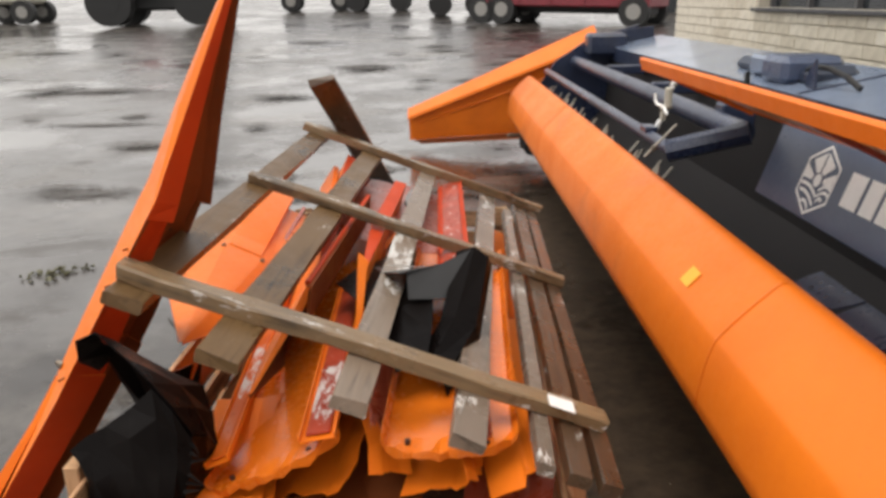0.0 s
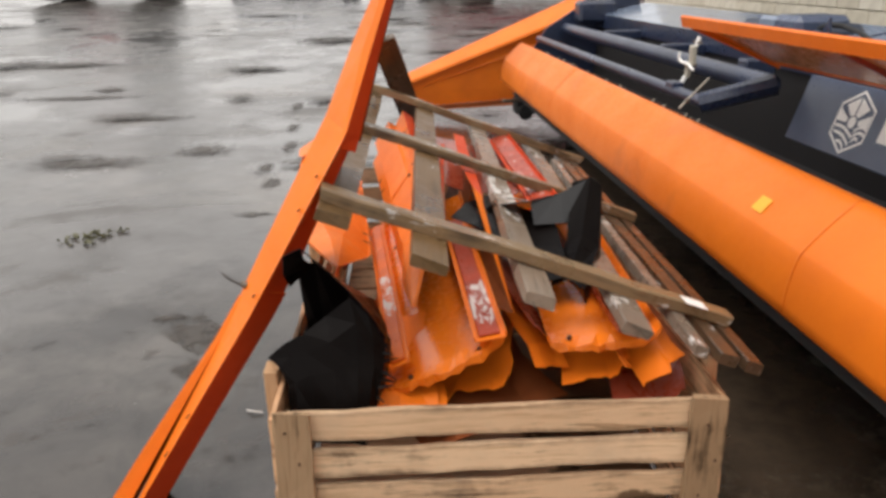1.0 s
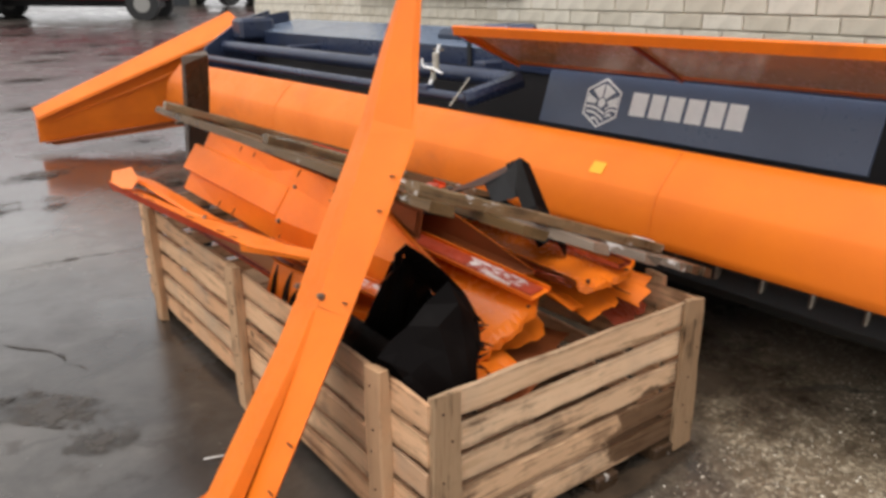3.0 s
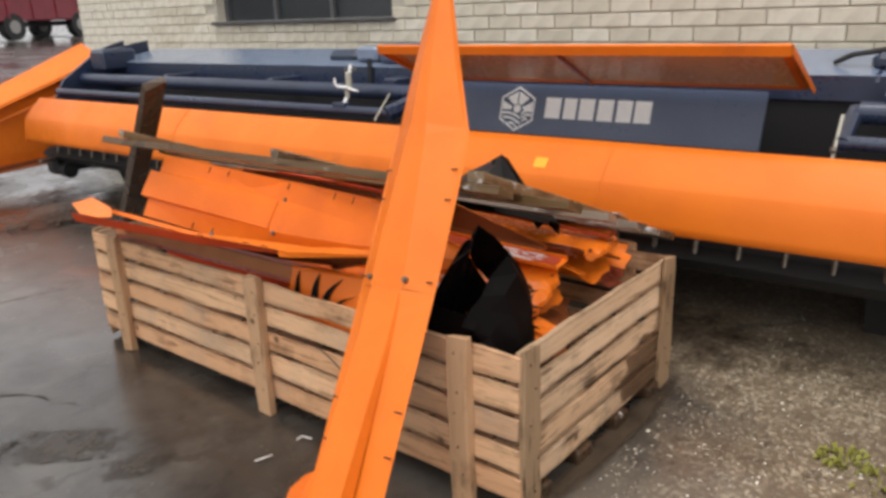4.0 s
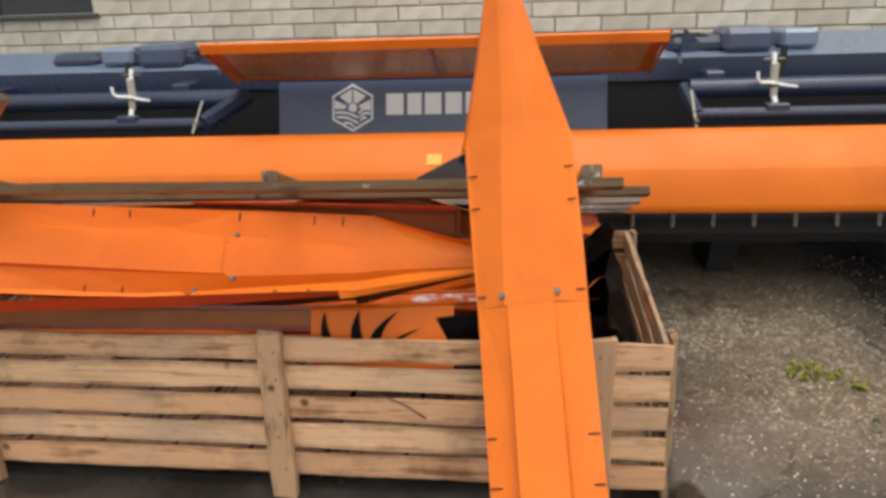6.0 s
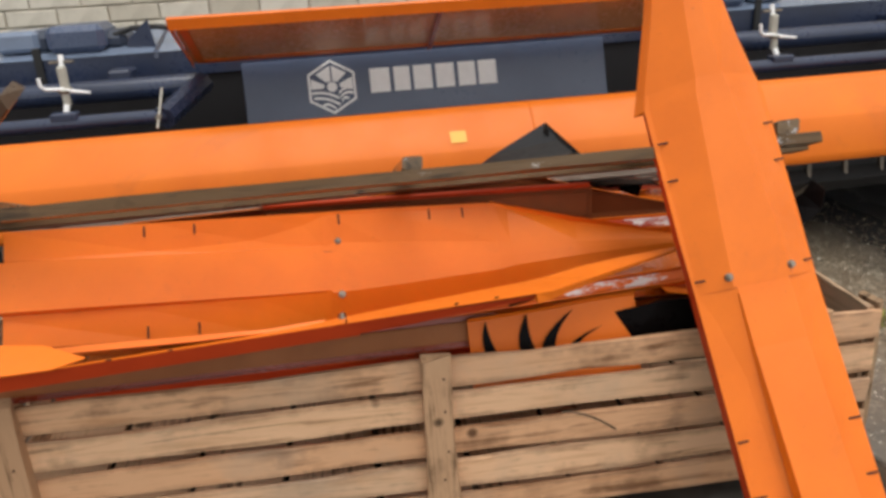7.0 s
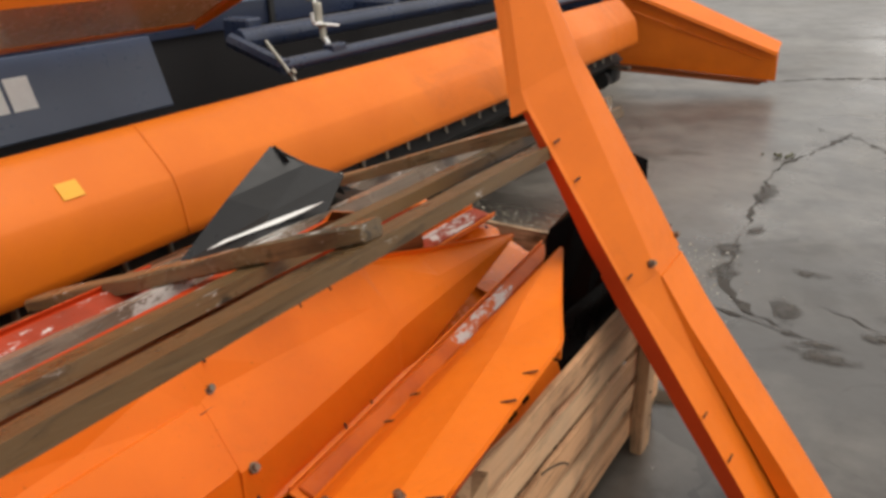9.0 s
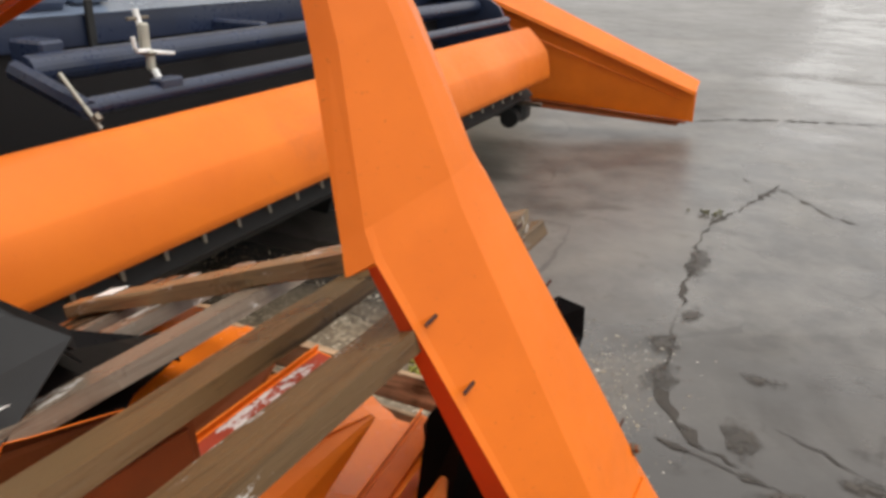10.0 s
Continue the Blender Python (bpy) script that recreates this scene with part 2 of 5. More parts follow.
def ground_material():
    """Wet yard paving: thin water film, puddles, mud streaks, fine cracks, a pebbly worn patch south of the crate."""
    k = Mat("wet_yard", 0.3)
    k.b.inputs["Specular IOR Level"].default_value = 0.85
    v = k.mapped()
    big = k.noise(0.16, v, 6, 0.6, 0.3)
    mid = k.noise(1.1, v, 7, 0.62)
    fine = k.noise(55, v, 5, 0.75)
    grit = k.noise(220, v, 3, 0.7)
    base = k.ramp(mid, [(0.3, (0.022, 0.018, 0.015)), (0.5, (0.043, 0.037, 0.031)), (0.68, (0.105, 0.093, 0.078))])
    base = k.mix(k.ramp(big, [(0.44, 0.6), (0.6, 0.0)]), base, (0.055, 0.048, 0.041))
    base = k.mix(k.ramp(fine, [(0.33, 0.4), (0.6, 0.0)]), base, (0.045, 0.038, 0.032))
    # pebbly patch south and east of the crate
    sep = k.n.new("ShaderNodeSeparateXYZ")
    k.link(k.tc.outputs["Object"], sep.inputs[0])
    wob = k.math("MULTIPLY", k.math("SUBTRACT", k.noise(2.2, v, 5), 0.5), 0.5)
    edge = k.math("ADD", k.math("SUBTRACT", k.ramp(sep.outputs["X"], [(0.15, (0.43, 0.43, 0.43)), (0.55, (0.62, 0.62, 0.62))]), k.math("MULTIPLY", sep.outputs["Y"], 0.25)), k.math("MULTIPLY", k.math("SUBTRACT", k.noise(4.5, v, 8, 0.7), 0.5), 0.22))
    side = k.math("MULTIPLY", k.math("ADD", k.math("ADD", sep.outputs["X"], 0.75), wob), 0.25)
    far = k.math("MULTIPLY", k.math("ADD", k.math("SUBTRACT", sep.outputs["Y"], 0.45), wob), 0.3)
    patch = k.ramp(k.math("MINIMUM", k.math("MINIMUM", edge, side), far), [(-0.03, 0.0), (0.12, 1.0)])
    peb = k.n.new("ShaderNodeTexVoronoi")
    peb.inputs["Scale"].default_value = 85
    k.link(v, peb.inputs["Vector"])
    pebc = k.ramp(peb.outputs["Color"], [(0.15, (0.11, 0.082, 0.05)), (0.6, (0.22, 0.17, 0.112)), (0.93, (0.58, 0.50, 0.37))])
    pebc = k.mix(k.ramp(k.noise(6, v, 6, 0.7), [(0.4, 0.7), (0.62, 0.0)]), pebc, (0.10, 0.072, 0.045))
    base = k.mix(patch, base, pebc)
    # soft dark stains with a broken rim, and small spots of grime
    st = k.noise(0.75, v, 10, 0.66, 0.5)
    stain = k.ramp(st, [(0.54, 0.0), (0.65, 0.7)])
    grime = k.ramp(k.noise(6, v, 8, 0.72), [(0.56, 0.0), (0.67, 0.8)])
    soil = k.mix(1.0, stain, grime, "LIGHTEN")
    k.link(k.ramp(soil, [(0.0, 0.7), (0.75, 0.3)]), k.b.inputs["Specular IOR Level"])
    base = k.mix(soil, base, (0.032, 0.026, 0.021))
    base = k.mix(k.ramp(k.noise(0.5, k.mapped((1, 1, 1), (0, 0, 0.7)), 8, 0.6), [(0.54, 0.0), (0.68, 0.5)]), base, (0.21, 0.19, 0.165))
    # a broad darker area west of the crate, broken up by noise
    dist = k.n.new("ShaderNodeVectorMath")
    dist.operation = "DISTANCE"
    k.link(k.mapped((1, 0.8, 0)), dist.inputs[0])
    dist.inputs[1].default_value = (-1.5, 2.3, 0)
    west_dark = k.ramp(k.math("ADD", dist.outputs["Value"], k.math("MULTIPLY", k.math("SUBTRACT", mid, 0.5), 2.0)), [(0.75, 0.62), (1.5, 0.0)])
    blotch = k.ramp(k.noise(2.4, v, 9, 0.66, 0.4), [(0.40, 0.25), (0.58, 1.0)])
    base = k.mix(k.math("MULTIPLY", west_dark, blotch), base, (0.014, 0.011, 0.009))
    # mud streaks
    mud = k.noise(0.5, k.mapped((0.6, 1.5, 1)), 9, 0.68, 0.6)
    mudm = k.ramp(mud, [(0.585, 0.0), (0.63, 0.9)])
    spots = k.ramp(k.noise(2.7, v, 4, 0.5), [(0.70, 0.0), (0.74, 0.8)])
    dirt = k.mix(1.0, mudm, spots, "LIGHTEN")
    base = k.mix(dirt, base, (0.034, 0.025, 0.018))
    # broken cracks
    nz = k.n.new("ShaderNodeTexNoise")
    nz.inputs["Scale"].default_value, nz.inputs["Detail"].default_value = 1.6, 6
    k.link(v, nz.inputs["Vector"])
    warp = k.n.new("ShaderNodeVectorMath")
    warp.operation = "MULTIPLY_ADD"
    k.link(nz.outputs["Color"], warp.inputs[0])
    warp.inputs[1].default_value = (0.55, 0.55, 0.0)
    k.link(v, warp.inputs[2])
    vo = k.n.new("ShaderNodeTexVoronoi")
    vo.feature = "DISTANCE_TO_EDGE"
    vo.inputs["Scale"].default_value = 0.75
    k.link(warp.outputs[0], vo.inputs["Vector"])
    width = k.math("MULTIPLY", k.ramp(k.noise(1.4, v, 5), [(0.46, 0.0), (0.7, 1.0)]), 0.022)
    crack = k.math("LESS_THAN", vo.outputs["Distance"], width)
    base = k.mix(k.math("MULTIPLY", k.ramp(sep.outputs["Y"], [(0.0, 0.5), (0.35, 0.0)]), k.ramp(k.noise(3.2, v, 9, 0.68), [(0.42, 0.0), (0.60, 1.0)])), base, (0.15, 0.135, 0.115))
    base = k.mix(k.math("MULTIPLY", crack, 0.75), base, (0.035, 0.028, 0.022))
    k.color(base)
    film = k.mix(0.45, big, mid)
    wet = k.ramp(film, [(0.42, 0.22), (0.52, 0.25), (0.66, 0.35)])
    wet = k.mix(dirt, wet, (0.5, 0.5, 0.5))
    wet = k.mix(patch, wet, (0.38, 0.38, 0.38))
    dry = k.math("MULTIPLY", k.ramp(sep.outputs["Y"], [(0.0, 1.0), (0.35, 0.0)]), k.ramp(k.math("ADD", k.math("ADD", sep.outputs["X"], 1.1), wob), [(0.25, 0.0), (0.95, 1.0)]))
    wet = k.mix(k.math("MULTIPLY", dry, 0.7), wet, (0.55, 0.55, 0.55))
    k.rough(wet)
    # a film of water over the paving, broken where grit and soil stand out of it
    k.b.inputs["Coat IOR"].default_value = 1.33
    film = k.mix(0.35, film, k.noise(2.4, v, 9, 0.66, 0.4))
    puddle = k.ramp(k.mix(0.3, k.noise(0.30, k.mapped((1, 0.8, 1), (0, 0, 0.5)), 8, 0.58, 0.4), mid), [(0.44, 1.0), (0.50, 0.0)])
    puddle = k.mix(patch, puddle, (0.0, 0.0, 0.0))
    puddle = k.mix(dry, puddle, (0.0, 0.0, 0.0))
    k.link(k.mix(west_dark, k.mix(patch, k.mix(puddle, k.ramp(film, [(0.36, 0.9), (0.62, 0.5)]), (1.0, 1.0, 1.0)), (0.4, 0.4, 0.4)), (0.0, 0.0, 0.0)), k.b.inputs["Coat Weight"])
    k.link(k.mix(puddle, k.mix(patch, k.ramp(film, [(0.38, 0.26), (0.60, 0.46)]), (0.5, 0.5, 0.5)), (0.12, 0.12, 0.12)), k.b.inputs["Coat Roughness"])
    ripple = k.n.new("ShaderNodeBump")
    ripple.inputs["Strength"].default_value, ripple.inputs["Distance"].default_value = 0.12, 0.02
    k.link(k.noise(7, v, 4, 0.6), ripple.inputs["Height"])
    k.link(ripple.outputs[0], k.b.inputs["Coat Normal"])
    h = k.mix(0.5, fine, grit)
    h = k.mix(1.0, h, k.ramp(film, [(0.44, 0.14), (0.66, 0.42)]), "MULTIPLY")
    h = k.mix(k.math("MULTIPLY", patch, 0.7), h, peb.outputs["Distance"])
    k.bump(h, 0.22, 0.006)
    return k.m


def brick_material():
    k = Mat("pale_silicate_brick", 0.85)
    r = k.rand()
    f = k.noise(9, k.mapped(), 6)
    g = k.noise(60, k.mapped(), 4)
    c = k.ramp(r, [(0.0, (0.60, 0.545, 0.435)), (0.5, (0.70, 0.645, 0.53)), (1.0, (0.76, 0.71, 0.60))])
    c = k.mix(k.ramp(f, [(0.45, 0.0), (0.75, 0.45)]), c, (0.33, 0.29, 0.22))
    k.color(c).bump(g, 0.4, 0.004)
    return k.m


def flaked_red(name, y0, y1, amount=0.12, paint=(0.44, 0.055, 0.022), dull=(0.22, 0.036, 0.018)):
    """Red painted bar with a ragged streak of white flakes between two places along it."""
    k = Mat(name, 0.3)
    k.b.inputs["Specular IOR Level"].default_value = 0.2
    sep = k.n.new("ShaderNodeSeparateXYZ")
    k.link(k.tc.outputs["Object"], sep.inputs[0])
    n = k.noise(38, k.mapped((1, 0.45, 1)), 8, 0.75)
    blot = k.noise(6, k.mapped(), 5)
    red = k.ramp(blot, [(0.35, paint), (0.7, dull)])
    inside = k.math("MULTIPLY", k.math("SUBTRACT", sep.outputs["Y"], y0), k.math("SUBTRACT", y1, sep.outputs["Y"]))
    bias = k.ramp(inside, [(0.0, 0.0), (0.012, 1.0)])
    f = k.math("ADD", n, k.math("MULTIPLY", bias, amount))
    k.color(k.mix(k.ramp(f, [(0.64, 0.0), (0.69, 0.92)]), red, (0.66, 0.60, 0.57)))
    k.rough(k.ramp(n, [(0.3, 0.18), (0.7, 0.5)])).bump(f, 0.3, 0.003)
    return k.m


FLAKED_A, FLAKED_B, FLAKED_C = flaked_red("flaked_red_long", 0.28, 0.62, 0.16, (0.72, 0.14, 0.015), (0.48, 0.08, 0.015)), flaked_red("flaked_red_short", 0.05, 0.34, 0.17), flaked_red("flaked_red_sheet", -0.2, 1.4, 0.055)
GROUND, BRICK = ground_material(), brick_material()
MORTAR = plain("grey_mortar", (0.50, 0.46, 0.385), 0.9)
ROOFING = plain("dark_roofing", (0.08, 0.08, 0.085), 0.7)
PLASTIC_DARK = plain("dark_window", (0.03, 0.035, 0.04), 0.15)
WEED = plain("weed_leaf", (0.13, 0.125, 0.065), 0.5)
WEED_YELLOW = plain("yellow_weed_leaf", (0.30, 0.29, 0.06), 0.5)
DRY = plain("dry_litter", (0.07, 0.045, 0.025), 0.8)


# ---------------------------------------------------------------- mesh helpers
def mesh_of(name, bm, mat, smooth=False):
    me = bpy.data.meshes.new(name)
    bmesh.ops.recalc_face_normals(bm, faces=bm.faces)
    bm.to_mesh(me)
    bm.free()
    if smooth:
        me.polygons.foreach_set("use_smooth", [True] * len(me.polygons))
    me.materials.append(mat)
    return me


def part(name, bm, mat, parent, label="", m=None, smooth=False, back=None):
    ob = new(name, mesh_of(name, bm, mat, smooth) if not isinstance(bm, bpy.types.Mesh) else bm)
    ob.parent = parent
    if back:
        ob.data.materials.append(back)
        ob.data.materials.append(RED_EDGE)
    if m is not None:
        ob.matrix_basis = m
    return tagged(ob, label)


def thing(name, m, label, category, group=""):
    ob = new(name)
    ob.empty_display_size = 0.1
    ob.matrix_basis = m
    return tagged(ob, label, category, group)


def box(sx, sy, sz, c=(0, 0, 0), bevel=0.0, jitter=0.0, bm=None):
    b = bmesh.new()
    bmesh.ops.create_cube(b, size=1.0)
    for v in b.verts:
        v.co = Vector((v.co.x * sx, v.co.y * sy, v.co.z * sz))
        if jitter:
            v.co += Vector([random.uniform(-jitter, jitter) for _ in range(3)])
        v.co += Vector(c)
    if bevel:
        bmesh.ops.bevel(b, geom=list(b.edges), offset=bevel, segments=1, affect="EDGES")
    return b if bm is None else add_to(bm, b)


def plank(sx, sy, sz, axis, wobble=0.003, seg=12, bevel=0.0025, worn=0.004, seed=None):
    """A sawn board along one axis whose edges wander a little and whose ends are worn."""
    rng = random.Random(seed if seed is not None else random.random())
    size = [sx, sy, sz]
    others = [q for q in range(3) if q != axis]
    b = bmesh.new()
    rings = []
    drift = [0.0] * 4
    for k in range(seg + 1):
        f = k / seg
        drift = [d * 0.55 + rng.uniform(-wobble, wobble) for d in drift]
        ring = []
        for c, (i, j) in enumerate(((-1, -1), (1, -1), (1, 1), (-1, 1))):
            p = [0.0, 0.0, 0.0]
            p[axis] = (f - 0.5) * size[axis] + (rng.uniform(-worn, worn) if k in (0, seg) else 0)
            p[others[0]] = i * size[others[0]] / 2 + drift[c] * 0.5
            p[others[1]] = j * size[others[1]] / 2 + drift[(c + (1 if i * j > 0 else 3)) % 4] * (0.9 if size[others[1]] > 0.03 else 0.35)
            ring.append(b.verts.new(p))
        rings.append(ring)
    for r, q in zip(rings, rings[1:]):
        for c in range(4):
            b.faces.new((r[c], r[(c + 1) % 4], q[(c + 1) % 4], q[c]))
    b.faces.new(rings[0][::-1]), b.faces.new(rings[-1])
    if bevel:
        long = [e for e in b.edges if abs((e.verts[0].co - e.verts[1].co)[axis]) > size[axis] / seg * 0.5]
        bmesh.ops.bevel(b, geom=long, offset=bevel, segments=1, affect="EDGES")
    return b


def add_to(bm, b):
    me = bpy.data.meshes.new("t")
    b.to_mesh(me)
    b.free()
    bm.from_mesh(me)
    bpy.data.meshes.remove(me)
    return bm


def rod(a, b, r, seg=12, r2=None, bm=None):
    a, b = Vector(a), Vector(b)
    t = bmesh.new()
    bmesh.ops.create_cone(t, cap_ends=True, segments=seg, radius1=r, radius2=r if r2 is None else r2, depth=(b - a).length)
    turn = (b - a).to_track_quat("Z", "Y").to_matrix().to_4x4()
    bmesh.ops.transform(t, matrix=Matrix.Translation((a + b) / 2) @ turn, verts=t.verts)
    return t if bm is None else add_to(bm, t)


def pipe(points, r, seg=10, bm=None):
    """A bent tube through the points."""
    t = bmesh.new() if bm is None else bm
    pts = [Vector(p) for p in points]
    rings = []
    for i, p in enumerate(pts):
        d = (pts[min(i + 1, len(pts) - 1)] - pts[max(i - 1, 0)]).normalized()
        q = d.to_track_quat("Z", "Y").to_matrix()
        rings.append([t.verts.new(p + q @ Vector((r * math.cos(6.2832 * k / seg), r * math.sin(6.2832 * k / seg), 0))) for k in range(seg)])
    for a, b in zip(rings, rings[1:]):
        for k in range(seg):
            t.faces.new((a[k], a[(k + 1) % seg], b[(k + 1) % seg], b[k]))
    t.faces.new(rings[0][::-1]), t.faces.new(rings[-1])
    return t


def sheet(sections, thick=0.003, out=(0, 0, 1), edge=0, edge_last=None):
    """Folded sheet metal with a true thickness; the faces away from out carry the second material, if there is one."""
    t = bmesh.new()
    rows = [[t.verts.new(p) for p in row] for row in sections]
    last = edge if edge_last is None else edge_last
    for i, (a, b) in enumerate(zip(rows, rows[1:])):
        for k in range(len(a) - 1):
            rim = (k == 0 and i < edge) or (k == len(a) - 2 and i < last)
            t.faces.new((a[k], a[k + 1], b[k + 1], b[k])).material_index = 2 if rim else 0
    t.normal_update()
    if sum((f.normal.dot(Vector(out)) * f.calc_area() for f in t.faces), 0.0) < 0:
        bmesh.ops.reverse_faces(t, faces=t.faces)
        t.normal_update()
    inner = [[t.verts.new(v.co - v.normal * thick) for v in row] for row in rows]
    nr, nc = len(rows), len(rows[0])
    for i in range(nr - 1):
        for k in range(nc - 1):
            t.faces.new((inner[i][k], inner[i + 1][k], inner[i + 1][k + 1], inner[i][k + 1])).material_index = 1
    rim = [(rows[0][k], rows[0][k + 1], inner[0][k + 1], inner[0][k]) for k in range(nc - 1)]
    rim += [(rows[-1][k], rows[-1][k + 1], inner[-1][k + 1], inner[-1][k]) for k in range(nc - 1)]
    rim += [(rows[i][0], rows[i + 1][0], inner[i + 1][0], inner[i][0]) for i in range(nr - 1)]
    rim += [(rows[i][-1], rows[i + 1][-1], inner[i + 1][-1], inner[i][-1]) for i in range(nr - 1)]
    for f in rim:
        t.faces.new(f)
    return t


def plate(outline, thick=0.003, fold=None):
    """A flat plate from an outline in x and y; fold(x, y) gives its height."""
    t = bmesh.new()
    f = t.faces.new([t.verts.new((x, y, fold(x, y) if fold else 0)) for x, y in outline])
    bmesh.ops.triangulate(t, faces=[f])
    bmesh.ops.solidify(t, geom=list(t.faces), thickness=thick)
    return t


def prism(profile, axis_len, axis="y"):
    """A closed profile of (u, z) pulled along y, centred."""
    t = bmesh.new()
    a = [t.verts.new((u, -axis_len / 2, z)) for u, z in profile]
    b = [t.verts.new((u, axis_len / 2, z)) for u, z in profile]
    t.faces.new(a), t.faces.new(b[::-1])
    for k in range(len(a)):
        j = (k + 1) % len(a)
        t.faces.new((a[k], b[k], b[j], a[j]))
    return t


def frame_of(origin, along, across):
    """A pose whose y runs along and whose x lies towards across."""
    y = Vector(along).normalized()
    x = (Vector(across) - y * Vector(across).dot(y)).normalized()
    z = x.cross(y)
    m = Matrix((x, y, z)).transposed().to_4x4()
    return Matrix.Translation(origin) @ m


# ---------------------------------------------------------------- ground
def make_ground():
    bm = bmesh.new()
    n, half = 40, 300.0
    xs = [math.copysign(abs(i / n) ** 3, i) * half for i in range(-n, n + 1)]
    ys = sorted(set(xs) | {4.5 + 0.4 * i for i in range(14)})
    lift = lambda y: 0.0 if y < 7 else (0.036 * (y - 9) if y > 11 else 0.009 * (y - 7) ** 2 / 2)
    rows = [[bm.verts.new((x, y + 2.0, lift(y + 2.0))) for x in xs] for y in ys]
    for a, b in zip(rows, rows[1:]):
        for k in range(len(a) - 1):
            bm.faces.new((a[k], a[k + 1], b[k + 1], b[k]))
    ob = new("ground", mesh_of("ground", bm, GROUND))
    tagged(ob, "wet cracked grey yard paving with shallow puddles and mud", "ground", kind="structure")


make_ground()


# ---------------------------------------------------------------- brick building
WALL = pose(2.60, 2.65, 0, 0, 0, -2.3)  # y runs along the wall, x into it
WALL_N, WALL_S, WALL_H = 8.75, -9.0, 4.2
COURSE, STEP = 0.100, 0.305
WINDOW = (2.75, 5.45, 1.42, 2.75)  # along, along, sill, head


def make_wall():
    bm = bmesh.new()
    y0, y1, z0, z1 = WINDOW
    for a, b, c, d in ((WALL_S, y0, 0, WALL_H), (y1, WALL_N, 0, WALL_H), (y0, y1, 0, z0), (y0, y1, z1, WALL_H)):
        box(0.36, b - a, d - c, (0.192, (a + b) / 2, (c + d) / 2), bm=bm)
    box(6.0, 0.36, WALL_H, (3.4, WALL_N - 0.18, WALL_H / 2), bm=bm)
    wall = new("wall_east", mesh_of("wall_east", bm, MORTAR))
    wall.matrix_basis = WALL
    tagged(wall, "pale sand-lime brick wall with recessed grey mortar joints", "wall", kind="structure")
    roof = new("roof", mesh_of("roof", box(6.8, WALL_N - WALL_S + 0.6, 0.14, (3.2, (WALL_N + WALL_S) / 2, WALL_H + 0.07)), ROOFING))
    roof.matrix_basis = WALL
    tagged(roof, "dark flat roof edge above the brick wall", "roof", kind="structure")
    win = new("window_1", mesh_of("window_1", box(0.02, y1 - y0, z1 - z0, (0.16, (y0 + y1) / 2, (z0 + z1) / 2)), PLASTIC_DARK))
    win.matrix_basis = WALL
    tagged(win, "dark glazed window in the pale brick wall", "window", kind="structure")
    for k in range(4):
        y = y0 + 0.03 + k * (y1 - y0 - 0.06) / 3
        part("window_frame", box(0.06, 0.05, z1 - z0 - 0.004, (0.14, y, (z0 + z1) / 2)), ROOFING, win)
    part("window_sill", box(0.2, y1 - y0 + 0.1, 0.03, (0.05, (y0 + y1) / 2, z0 - 0.016), 0.005), ROOFING, win)

    def brick_mesh(length):
        return mesh_of("brick", box(0.05, length - 0.011, COURSE - 0.011, (0.0195, 0, 0), 0.004), BRICK)

    shapes, quick = {}, []
    rest = bmesh.new()
    rows = int(WALL_H / COURSE)
    near = 0
    for r in range(rows):
        z = (r + 0.5) * COURSE
        y = WALL_S + (0.0 if r % 2 else STEP / 2)
        while y < WALL_N - 0.02:
            length = min(STEP, WALL_N - y)
            mid = y + length / 2
            clear = mid + length / 2 > y0 and mid - length / 2 < y1 and z + COURSE / 2 > z0 and z - COURSE / 2 < z1
            if not clear:
                if 0.95 < z < 1.66 and -3.6 < mid < 6.8 and near < 300:
                    key = round(length, 2)
                    if key not in shapes:
                        shapes[key] = brick_mesh(length)
                    ob = part("brick", shapes[key], None, wall)
                    ob.location = (random.uniform(-0.003, 0.002), mid, z)
                    near += 1
                else:
                    quick.append((mid, z, length))
            y += STEP
    for mid, z, length in quick:
        a, b, h = mid - length / 2 + 0.006, mid + length / 2 - 0.006, COURSE / 2 - 0.006
        j = random.uniform(-0.003, 0.002)
        c = [[rest.verts.new((x + j, y, zz)) for y, zz in ((a, z - h), (b, z - h), (b, z + h), (a, z + h))] for x in (-0.0055, 0.02)]
        rest.faces.new(c[0])
        for k in range(4):
            rest.faces.new((c[0][k], c[0][(k + 1) % 4], c[1][(k + 1) % 4], c[1][k]))
    tagged(part("bricks", rest, BRICK, wall), kind="stuff")



# ---------------------------------------------------------------- wooden crate
CX0, CX1, CY0, CY1, CZ0, CZ1 = -0.81, 0.25, 1.77, 4.15, 0.055, 0.55


